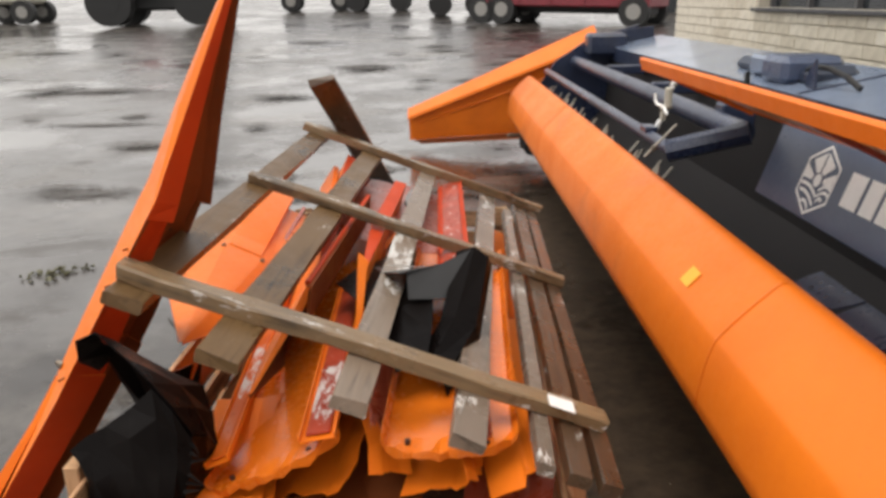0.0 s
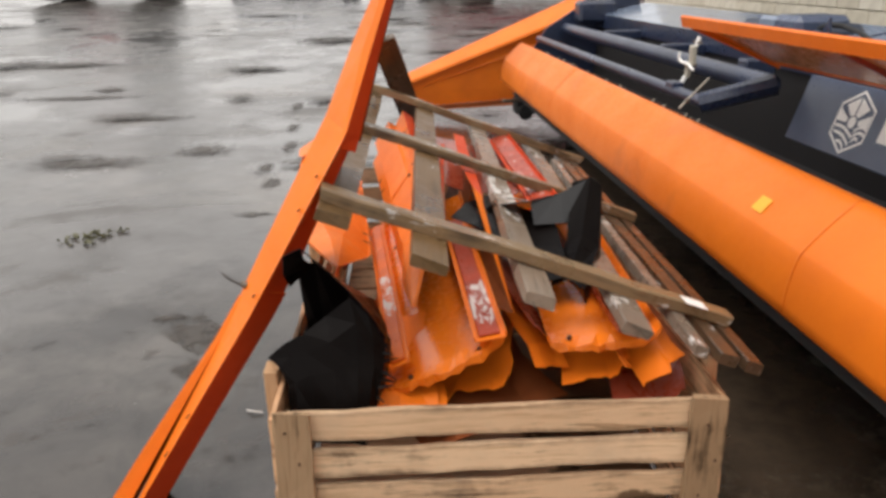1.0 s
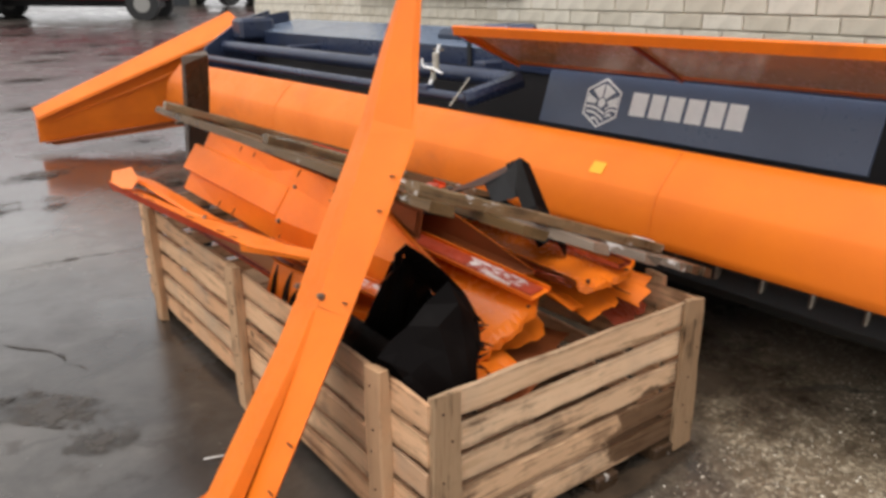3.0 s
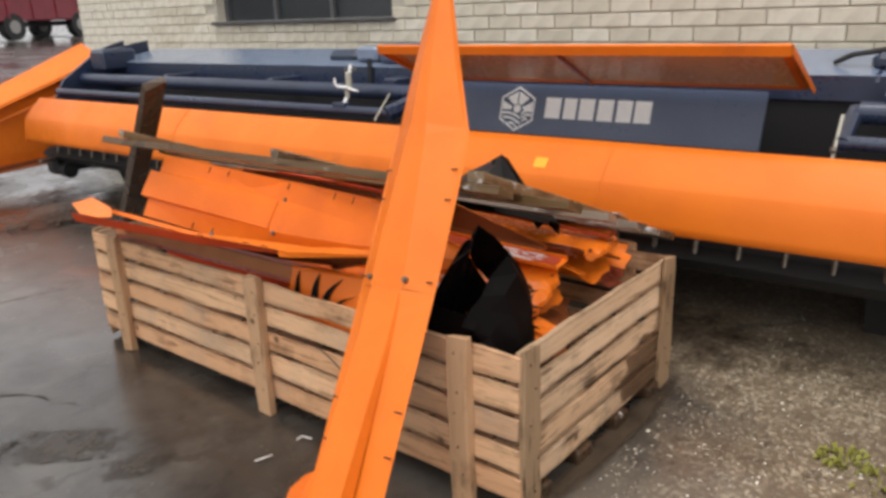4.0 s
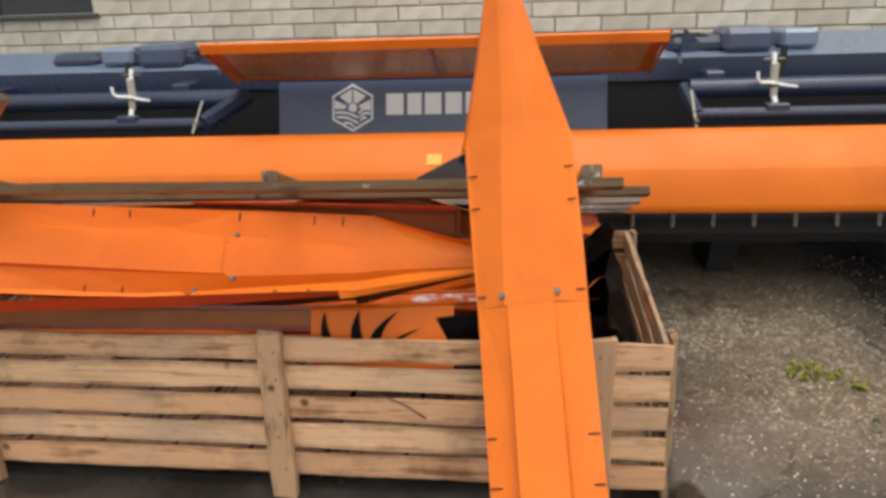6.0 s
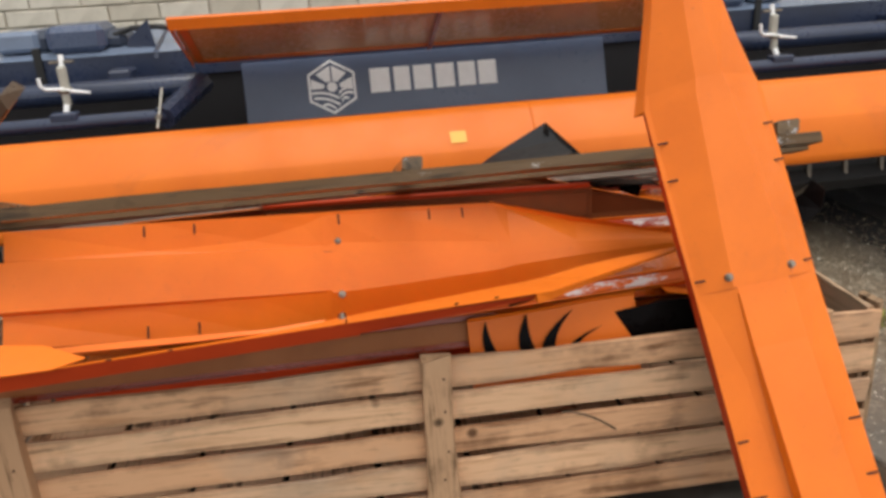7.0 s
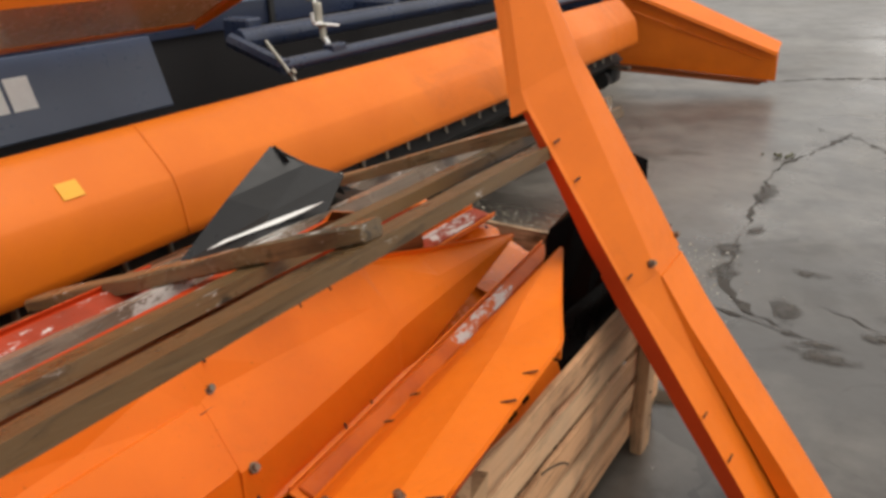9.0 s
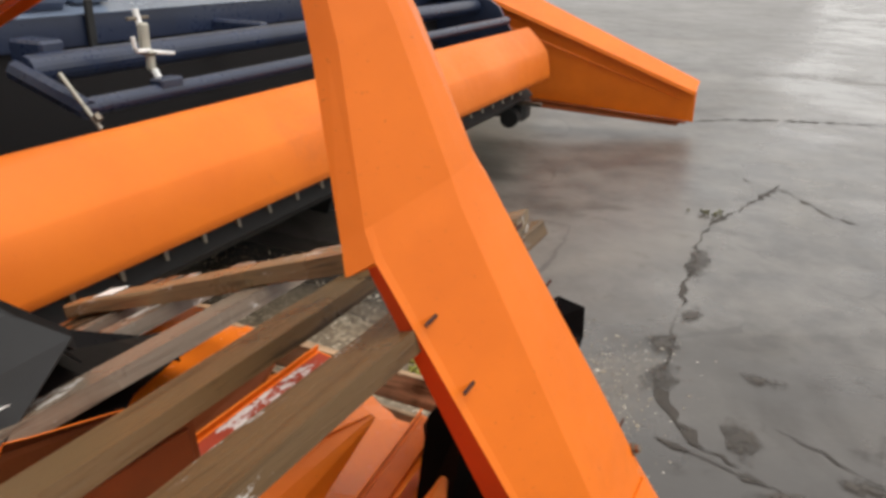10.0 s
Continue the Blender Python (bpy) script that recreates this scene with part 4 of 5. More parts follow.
def make_striped_sheet():
    t = thing("striped_sheet", frame_of((-0.755, 2.13, 0.48), (0, 1, 0.0), (0.35, 0, 0.93)), "orange sheet with black slash stripes behind the crate slats", "sheet metal scrap")
    part("sheet_plate", sheet([[(-0.06, y, 0), (e - 0.008, y, 0.001), (e, y, 0.010)] for y, e in ((0.26, 0.14), (0.38, 0.135), (0.5, 0.125), (0.70, 0.115))], 0.003), ORANGE, t)
    for (x0, y0), (x1, y1), w, mat in (((0.005, 0.640), (0.105, 0.655), 0.03, BLACK), ((0.005, 0.548), (0.113, 0.548), 0.038, BLACK), ((0.0, 0.498), (0.113, 0.428), 0.036, BLACK), ((0.005, 0.435), (0.064, 0.355), 0.026, BLACK)):
        left, right, n = [], [], 7
        for q in range(n + 1):
            f = q / n
            cx, cy = x0 + (x1 - x0) * f, y0 + (y1 - y0) * f ** 1.6 + 0.010 * math.sin(3.14 * f)
            half = w / 2 * (1 - f ** 1.8) + 0.0004
            left.append((cx, cy + half)), right.append((cx, cy - half))
        part("stripe", plate(left + right[::-1], 0.001), mat, t, m=pose(0, 0, 0.006))


# ---------------------------------------------------------------- harvester header
HEAD = pose(0.72, 2.65, 0, 0, 0, 1.8)  # y along the header, x to its back
HALF = 5.15


def make_header():
    h = thing("harvester_header", HEAD, "wide navy and orange harvester header parked before the brick wall", "harvester header")
    # curved orange shield along the whole front
    (ax, az), (bx, bz), bulge = (-0.10, 0.50), (0.085, 0.846), 0.058
    chord = math.hypot(bx - ax, bz - az)
    prof = []
    # a soft crease runs along it, between the curved lower and the flat upper face
    for f in (0, 0.08, 0.16, 0.24, 0.32, 0.40, 0.46, 0.48, 0.50, 0.57, 0.64, 0.71, 0.80, 0.90, 1.0):
        o = bulge * (1 - ((0.48 - f) / 0.48) ** 1.5) if f < 0.48 else bulge * (1 - ((f - 0.48) / 0.52) ** 1.3)
        prof.append((ax + (bx - ax) * f - o * (bz - az) / chord, az + (bz - az) * f + o * (bx - ax) / chord))
    prof += [(0.105, 0.848), (0.125, 0.842), (0.142, 0.826), (0.150, 0.80), (0.150, 0.74)]
    prof = [(-0.06, 0.488), (-0.085, 0.49)] + prof
    shield = part("front_shield", sheet([[(u, y, z) for u, z in prof] for y in np.linspace(-HALF, HALF, 14)], 0.004), ORANGE_DRUM, h, "long curved orange front shield", smooth=True)
    for y in (-0.36, -2.9, 2.95):
        part("seam", sheet([[(u - 0.0025, y + d, z + 0.0015) for u, z in prof[2:18]] for d in (0.0, 0.004, 0.008)], 0.0012), ORANGE_DRUM, shield, smooth=True)
    for s in (-1, 1):
        part("end_cap", prism([(u, z) for u, z in prof], 0.006), ORANGE_DRUM, shield, m=pose(0, s * (HALF - 0.004), 0))
    st = sheet([[(prof[q][0] - 0.004, y, prof[q][1] + 0.002) for q in (11, 12, 13)] for y in (-0.055, 0.015)], 0.0008)
    part("sticker", st, YELLOW, shield, "square yellow sticker")
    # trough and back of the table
    part("trough", sheet([[(0.12, y, 0.40), (0.28, y, 0.30), (0.6, y, 0.33), (0.82, y, 0.55), (0.86, y, 1.0)] for y in (-HALF, 0, HALF)], 0.006), TROUGH_DARK, h, "trough lining, deep shade in its near-black colour")
    part("back_beam", prism([(0.84, 0.985), (0.84, 1.10), (1.30, 1.19), (1.30, 0.95)], 2 * HALF), NAVY, h)
    part("beam_top", sheet([[(0.835, y, 1.105), (1.305, y, 1.197), (1.312, y, 1.17)] for y in (-HALF, 0, HALF)], 0.004), SHEEN_BLUE, h, "wet blue top plate of the beam, sky sheen painted pale")
    part("back_sheet", box(0.02, 2 * HALF, 0.9, (1.28, 0, 0.52)), NAVY, h)
    part("cutter_bar", prism([(0.02, 0.36), (0.08, 0.41), (0.32, 0.40), (0.32, 0.31), (0.1, 0.29)], 2 * HALF), RUBBER, h)
    for k in range(7):
        y = -4.5 + 1.5 * k
        part("skid_shoe", prism([(0.35, 0.30), (0.7, 0.30), (0.8, 0.0), (0.45, 0.0)], 0.14), RUBBER, h, m=pose(0, y, 0))
    tooth = mesh_of("guard", rod((0.05, 0, 0.44), (0.03, 0, 0.36), 0.016, 8, 0.009), STEEL)
    y = -4.95
    while y < 5.0:
        part("guard", tooth, None, h, m=pose(0.02, y, 0))
        y += 0.19
    finger = mesh_of("finger", rod((0.17, 0, 0.70), (0.225, 0, 0.79), 0.009, 6, 0.005), CREAM)
    y = 1.0
    while y < 4.9:
        part("finger", finger, None, h, m=pose(0.05, y, 0, 0, random.uniform(-8, 8), 0))
        y += 0.13
    # rail loops on both halves
    for s in (-1, 1):
        end_up, end_low, turn = (1.06, 1.19, 0.05) if s > 0 else (1.27, 1.27, 0.034)
        part("upper_rail", rod((0.53, s * (end_up + 0.02), 0.975), (0.53, s * HALF, 0.975), 0.05, 20), NAVY, h, smooth=False)
        part("lower_rail", rod((0.27, s * end_low, 0.885), (0.27, s * HALF, 0.885), 0.03, 16), NAVY, h)
        part("rail_link", rod((0.55, s * end_up, 0.98), (0.25, s * (end_low + 0.01), 0.880), turn, 8), NAVY, h)
        part("rail_bracket", box(0.16, 0.1, 0.12, (0.62, s * 1.42, 1.0), 0.01), NAVY, h)
        for yy in (2.6, 3.9):
            part("rail_bracket", box(0.3, 0.06, 0.07, (0.70, s * yy, 1.0), 0.01), NAVY, h)
        # brace rod and hand valve
        foot = 0.855 if s > 0 else 0.83
        br = part("brace_rod", rod((0.281, s * 1.194, 0.999), (0.155, s * 1.215, foot), 0.0055, 8) if s > 0 else rod((0.33, -1.258, 0.99), (0.185, -1.262, foot), 0.007, 8), CREAM, h, "pale steel brace rod")
        part("rod_nut", rod((0.20, s * 1.21 if s > 0 else -1.26, foot + 0.045), (0.185, s * 1.212 if s > 0 else -1.261, foot + 0.028), 0.013, 6), STEEL, br)
        v0 = 1.60 if s > 0 else 1.65
        vb = part("valve", box(0.034, 0.036, 0.105, (0.358, s * v0, 1.062), 0.008), CREAM, h, "pale hydraulic shut-off valve")
        part("valve_cap", box(0.026, 0.030, 0.07, (0.338, s * v0, 0.985), 0.006), CREAM, vb)
        part("valve_collar", rod((0.352, s * v0, 1.008), (0.350, s * v0, 1.018), 0.032, 10), STEEL, vb)
        part("valve_stem", rod((0.372, s * v0, 1.105), (0.386, s * v0, 1.158), 0.011, 10), WHITE, vb)
        part("valve_spindle", rod((0.328, s * v0, 0.955), (0.288, s * (v0 + 0.015), 0.868), 0.013, 10), WHITE, vb)
        part("valve_lever", pipe([(0.34, s * v0, 1.02), (0.325, s * v0 + 0.07, 1.025), (0.32, s * v0 + 0.085, 1.04), (0.32, s * v0 + 0.088, 1.075)], 0.008, 8), WHITE, vb)
        part("valve_handle", rod((0.34, s * v0, 1.015), (0.325, s * v0 - 0.105, 1.0), 0.009, 8, 0.006), WHITE, vb)
        part("valve_wing", box(0.014, 0.10, 0.012, (0.378, s * v0, 1.128), 0.003), STEEL, vb)
        part("valve_foot", box(0.06, 0.11, 0.035, (0.272, s * v0, 0.915), 0.006), NAVY, h)
        # hydraulic block and hoses on the beam
        part("hydraulic_block", box(0.30, 0.27, 0.13, (1.02, s * 1.67, 1.185), 0.03), PANEL_BLUE, h)
        part("hydraulic_cover", box(0.26, 0.20, 0.10, (1.04, s * 1.95, 1.185), 0.02), SHEEN_BLUE, h)
        part("beam_clamp", box(0.02, 0.035, 0.20, (0.826, s * 1.84, 1.06), 0.004), RUBBER, h)
        part("beam_strap", sheet([[(0.828, s * q, 1.075), (0.845, s * q, 1.112), (1.30, s * q, 1.20)] for q in (1.29, 1.31)], 0.004), NAVY, h)
        part("bracket_fin", sheet([[(0.93, s * 1.31, 1.12), (0.93, s * 1.33, 1.255)], [(0.95, s * 1.45, 1.13), (0.95, s * 1.44, 1.16)]], 0.012), NAVY, h)
        part("hose", pipe([(1.0, s * 1.08, 1.15), (0.98, s * 1.16, 1.19), (0.97, s * 1.30, 1.215), (0.97, s * 1.42, 1.215), (0.97, s * 1.50, 1.19), (1.0, s * 1.56, 1.16)], 0.013, 8), RUBBER, h)
        # ends
        part("side_plate", prism([(0.2, 0.30), (0.2, 0.75), (0.35, 0.98), (0.7, 1.20), (1.25, 1.28), (1.32, 0.2), (0.3, 0.15)], 0.03), NAVY, h, m=pose(0, s * (HALF + 0.04), 0))
        part("end_housing", box(0.36, 0.22, 0.2, (0.78, s * (HALF - 0.12), 1.13), 0.03), NAVY, h)
        tip, out = -1.07, 6.0
        a = HALF + 0.06
        d = bmesh.new()
        P = lambda u, v, z: d.verts.new((u, s * v, z))
        ri, ro = (0.72, a), (0.72, a + 0.30)
        v = [P(0.72, a + 0.09, 1.14), P(0.72, a + 0.31, 1.22), P(0.72, a + 0.34, 0.30), P(0.72, a + 0.26, 0.30), P(tip, out - 0.01, 0.36), P(tip, out + 0.08, 0.40), P(tip, out + 0.09, 0.10), P(tip + 0.06, out + 0.05, 0.11)]
        for f in ((0, 1, 5, 4), (1, 2, 6, 5), (2, 3, 7, 6), (3, 0, 4, 7), (4, 5, 6, 7), (0, 3, 2, 1)):
            d.faces.new([v[i] for i in f])
        dv = part("divider", d, ORANGE, h, "pointed orange end divider of folded sheet")
        rim = [[(u, s * y, z) for y, z in ((i0 - 0.004, z0 - 0.03), (i0, z0), (i0 + wd, z0 + wd * 0.38))] for u, i0, z0, wd in ((0.76, a - 0.02, 1.155, 0.34), (tip - 0.01, out - 0.075, 0.372, 0.17))]
        part("divider_rim", sheet(rim, 0.004), ORANGE, dv, "broad sloping orange rim of the divider")
        part("divider_lip", sheet([[(0.72, s * (a + 0.20), 0.296), (0.72, s * (a + 0.30), 0.296)], [(tip + 0.05, s * (out + 0.0), 0.10), (tip + 0.05, s * (out + 0.08), 0.10)]], 0.004), BACK, dv, "dark lower lip of the divider")
        part("divider_underside", sheet([[(0.70, s * (a + 0.25), 0.295), (tip + 0.07, s * (out + 0.045), 0.108)], [(0.70, s * (a + 0.17), 0.235), (tip + 0.12, s * (out - 0.02), 0.075)]], 0.004, (0, -s, -1)), BACK, dv, "dull brown folded underside of the divider")
        part("divider_fold", sheet([[(0.60, s * (a + 0.09), 0.93), (tip + 0.10, s * (out - 0.02), 0.30)], [(0.60, s * (a + 0.083), 0.915), (tip + 0.10, s * (out - 0.027), 0.29)]], 0.003, (0, -s, 0)), ORANGE, dv)
        part("end_gear", box(0.22, 0.16, 0.18, (0.12, s * (HALF - 0.12), 0.27), 0.03), RUBBER, h)
        part("end_bearing", rod((0.10, s * (HALF - 0.30), 0.22), (0.10, s * (HALF - 0.02), 0.22), 0.07, 14, 0.05), RUBBER, h)
        part("knife_head", box(0.20, 0.05, 0.03, (-0.02, s * (HALF - 0.22), 0.33), 0.006), STEEL, h)
        part("divider_back", prism([(0.2, 0.95), (0.75, 1.17), (1.2, 1.28), (1.2, 1.0)], 0.05), NAVY, dv, m=pose(0, s * (a + 0.33), 0))
    # serrated feeding plates low in the trough
    for v in (0.11, -0.17, -0.45):
        edge = [(0.50, v + 0.13), (0.40, v + 0.125)]
        for q in range(5):
            edge += [(0.335, v + 0.115 - 0.05 * q), (0.385, v + 0.085 - 0.05 * q)]
        edge += [(0.50, v - 0.14)]
        part("toothed_plate", plate(edge, 0.006, lambda x, y: 0.60 + 0.35 * (x - 0.335)), NAVY, h, "dark blue plate with serrated teeth")
    # gearbox and hoses on the beam behind the flap
    for dy, sx, sy, sz in ((2.25, 0.22, 0.30, 0.09), (1.92, 0.28, 0.26, 0.12), (1.60, 0.26, 0.30, 0.10), (-1.45, 0.3, 0.4, 0.10)):
        part("drive_housing", box(sx, sy, sz, (1.08, dy, 1.13 + sz / 2 - 0.02), 0.035), HOOD_BLUE, h)
    # centre panel with emblem
    slope = Vector((0.088, 0, 0.272))
    pm = Matrix.Translation((0.522, 0, 0.772)) @ Matrix((Vector((0, -1, 0)), slope.normalized(), Vector((0, -1, 0)).cross(slope.normalized()))).transposed().to_4x4()
    hgt = slope.length
    pan = part("centre_panel", box(1.77, hgt, 0.012, (0, hgt / 2, -0.006), 0.003), PANEL_BLUE, h, "slate blue centre panel with white emblem", m=pm)
    hx, hy, R = -0.475, hgt * 0.50, 0.129
    ring = bmesh.new()
    for r0, r1 in ((R, R - 0.012),):
        o = [ring.verts.new((hx + r0 * math.sin(k * 1.0472), hy + r0 * math.cos(k * 1.0472), 0.002)) for k in range(6)]
        i = [ring.verts.new((hx + r1 * math.sin(k * 1.0472), hy + r1 * math.cos(k * 1.0472), 0.002)) for k in range(6)]
        for k in range(6):
            ring.faces.new((o[k], o[(k + 1) % 6], i[(k + 1) % 6], i[k]))
    part("emblem_ring", ring, WHITE, pan)
    for pts in (((-0.004, 0.10), (-0.004, 0.028), (-0.026, 0.022), (-0.072, 0.062)), ((0.004, 0.10), (0.004, 0.028), (0.026, 0.022), (0.072, 0.062)),
                ((-0.098, 0.042), (-0.034, 0.012), (-0.040, -0.006), (-0.098, -0.006)), ((0.098, 0.042), (0.034, 0.012), (0.040, -0.006), (0.098, -0.006))):
        part("emblem_ray", plate([(hx + x, hy + y) for x, y in pts], 0.001), WHITE, pan, m=pose(0, 0, 0.0025))
    disc = bmesh.new()
    bmesh.ops.create_circle(disc, cap_ends=True, segments=20, radius=0.024, matrix=Matrix.Translation((hx, hy, 0.003)))
    part("emblem_disc", disc, WHITE, pan)
    for k, (x0, x1, y0, y1) in enumerate(((-0.098, 0.03, -0.025, -0.055), (-0.09, 0.03, -0.05, -0.085), (-0.05, 0.01, -0.085, -0.105), (0.03, 0.098, -0.03, -0.012), (0.035, 0.098, -0.05, -0.035), (0.04, 0.075, -0.072, -0.06))):
        n = 8
        arc = sheet([[(hx + x0 + (x1 - x0) * q / n, hy + y0 + (y1 - y0) * q / n + 0.012 * math.sin(3.1416 * q / n) + e, 0.002) for q in range(n + 1)] for e in (-0.006, 0.006)], 0.001)
        part("emblem_field", arc, WHITE, pan)
    for x0, x1 in ((2.945, 2.850), (2.830, 2.752), (2.735, 2.645), (2.625, 2.535), (2.515, 2.430), (2.415, 2.325)):
        part("emblem_bar", box(x0 - x1, 0.115, 0.002, (2.65 - (x0 + x1) / 2 + 0.003, hgt * 0.55, 0.002), 0.0008), WHITE, pan)
    # raised hood flap over the panel
    tr = part("hood_flap", sheet([[(u, v, z) for v in (-1.09, 0, 1.09)] for u, z in ((0.57, 1.068), (0.098, 1.292), (0.082, 1.294), (0.074, 1.286), (0.086, 1.243))], 0.004), ORANGE, h, "raised orange hood flap, wet underside", back=LINER)
    for s in (-1, 1):
        part("flap_cheek", sheet([[(0.57, s * 1.092, 1.066), (0.09, s * 1.092, 1.29)], [(0.565, s * 1.090, 1.045), (0.092, s * 1.090, 1.25)]], 0.004), ORANGE, tr)
    part("flap_liner", sheet([[(0.55, -1.06, 1.070), (0.55, 1.06, 1.070)], [(0.11, -1.07, 1.279), (0.11, 1.07, 1.279)]], 0.003), LINER, tr, "dirty brown underside of the flap")
    for u0, z0, u1, z1, v0, v1 in ((0.55, 1.066, 0.515, 1.083, -1.06, 1.06), (0.545, 1.068, 0.115, 1.272, 1.035, 1.068), (0.545, 1.068, 0.115, 1.272, -1.068, -1.035)):
        part("flap_border", sheet([[(u0, v0, z0), (u0, v1, z0)], [(u1, v0, z1), (u1, v1, z1)]], 0.003), ORANGE, tr)
    part("flap_rib", box(0.50, 0.022, 0.022, (0, 0, 0), 0.003), RED_STRIP, tr, m=pose(0.33, 0.0, 1.165, 0, 25.4, 0))
    return h


# ---------------------------------------------------------------- distance
def wheel(parent, x, y, r, w, m=None, rim=RIM_GREY):
    ty = part("tyre", rod((x, y - w / 2, r), (x, y + w / 2, r), r, 24), RUBBER, parent)
    part("rim", rod((x, y - w / 2 - 0.01, r), (x, y + w / 2 + 0.01, r), r * 0.5, 16), rim, ty)


def make_trailer(m, length, label, col, wheels, z0=0.9, z1=3.6):
    t = thing("farm_trailer", m, label, "trailer", "far trailers")
    part("body", box(length, 2.4, z1 - z0, (length / 2, 0, (z0 + z1) / 2), 0.05), col, t)
    for k in range(int(length / 1.2)):
        part("side_rib", box(0.08, 2.5, z1 - z0 - 0.2, (0.6 + 1.2 * k, 0, (z0 + z1) / 2), 0.01), col, t)
    part("chassis", box(length * 0.96, 0.9, 0.2, (length / 2, 0, z0 - 0.12)), RUBBER, t)
    for x in wheels:
        for y in (-1.05, 1.05):
            wheel(t, x, y, 0.5, 0.35)
    return t


def yard(y):
    """Height of the yard, which rises gently to the north."""
    return 0.036 * (y - 9) if y > 11 else 0.0


def make_distance():
    make_trailer(pose(1.0, 30.3, yard(30), 0, 1.5, -29), 6.4, "maroon farm trailer with white wheel rims", MAROON, (0.35, 1.15, 5.9), 0.62, 3.2)
    make_trailer(pose(9.9, 33.6, yard(33.4), 0, 0, 20), 5.0, "maroon trailer far across the yard", MAROON, (0.8, 4.2), 0.7, 3.0)
    t = thing("dark_shed", pose(9.0, 34.2, yard(34)), "dark doorway of a small pale shed across the yard", "shed")
    part("shed_wall", box(2.2, 2.2, 3.2, (0, 1.2, 1.6), 0.03), CREAM, t)
    part("shed_door", box(1.4, 0.06, 2.6, (0.1, 0.08, 1.3), 0.01), PLASTIC_DARK, t)
    t = thing("tractor", pose(-11.6, 31.6, yard(31.6), 0, 0, 4), "dark tractor with red bonnet and large muddy wheels", "tractor")
    part("bonnet", box(2.6, 1.0, 0.9, (-0.7, 0, 1.65), 0.12), MAROON, t)
    part("red_guard", box(0.9, 1.3, 0.3, (-0.6, 0, 1.18), 0.05), MAROON, t)
    part("cab", box(1.7, 1.8, 1.6, (1.2, 0, 2.5), 0.1), PLASTIC_DARK, t)
    part("axle_body", box(4.4, 0.9, 0.8, (0, 0, 0.95), 0.1), RUBBER, t)
    for y in (-1.0, 1.0):
        wheel(t, -1.75, y, 0.86, 0.6, rim=RUBBER)
        wheel(t, 1.6, y, 0.9, 0.62, rim=RUBBER)
    for x, y, l, turn, lab in ((-7.3, 41.0, 3.2, 5, "dark harrow with pale wheel discs across the yard"), (-4.0, 39.8, 2.8, 0, "dark farm machine on wheels across the yard"), (-0.1, 34.8, 2.0, 0, "dark implement on two wheels across the yard"), (-19.0, 34.0, 2.2, 0, "pale grey implement on wheels across the yard")):
        u = thing("yard_machine", pose(x, y, yard(y), 0, 0, turn), lab, "farm machine", "far machines")
        part("frame_body", box(l, 1.6, 1.0, (0, 0, 1.3), 0.12), CREAM if x < -15 else NAVY, u)
        for dx in (-l * 0.38, l * 0.38):
            for dy in (-0.8, 0.8):
                wheel(u, dx, dy, 0.48, 0.36, rim=RIM_GREY if x < -5 else RUBBER)


make_crate()
place_snouts()
make_striped_sheet()
skid_strip((-0.745, 4.05, 0.555), (-0.695, 2.75, 0.548), (-0.93, 0, 0.35), "dull brown strip with a red rim inside the crate edge", 0.07, RED_STRIP, SHADED_BROWN)
skid_strip((-0.335, 3.35, 0.765), (-0.385, 2.40, 0.757), (-0.97, 0, 0.15), "dark brown folded strip with a bright red rim", 0.10, BACK, BACK)
skid_strip((0.0, 2.85, 0.715), (-0.03, 3.95, 0.72), (-0.2, 0, 0.97), "red strip covered with white paint flakes", 0.10, RED_EDGE, FLAKED_C)
skid_strip((-0.515, 1.945, 0.565), (-0.61, 3.1, 0.552), (-0.35, -0.1, 0.92), "orange-rimmed strip, red inside, with torn white label remains", 0.05, ORANGE, FLAKED_A)
skid_strip((-0.288, 1.935, 0.632), (-0.325, 2.80, 0.665), (-0.15, -0.1, 0.95), "orange-rimmed strip, red inside, with torn white label remains", 0.075, ORANGE, FLAKED_B)
skid_strip((0.056, 1.92, 0.648), (0.02, 2.75, 0.69), (0.0, -0.2, 0.95), "dull orange strip with red rim", 0.055)
lip = part("rim_lip", rod((-0.333, 3.34, 0.818), (-0.388, 2.41, 0.814), 0.0085, 6), RED_EDGE, bpy.data.objects["skid_strip.001"], "bright red rolled lip")
lip.matrix_parent_inverse = bpy.data.objects["skid_strip.001"].matrix_basis.inverted()
make_board_frame()
make_dark_plank()
make_black_panels()
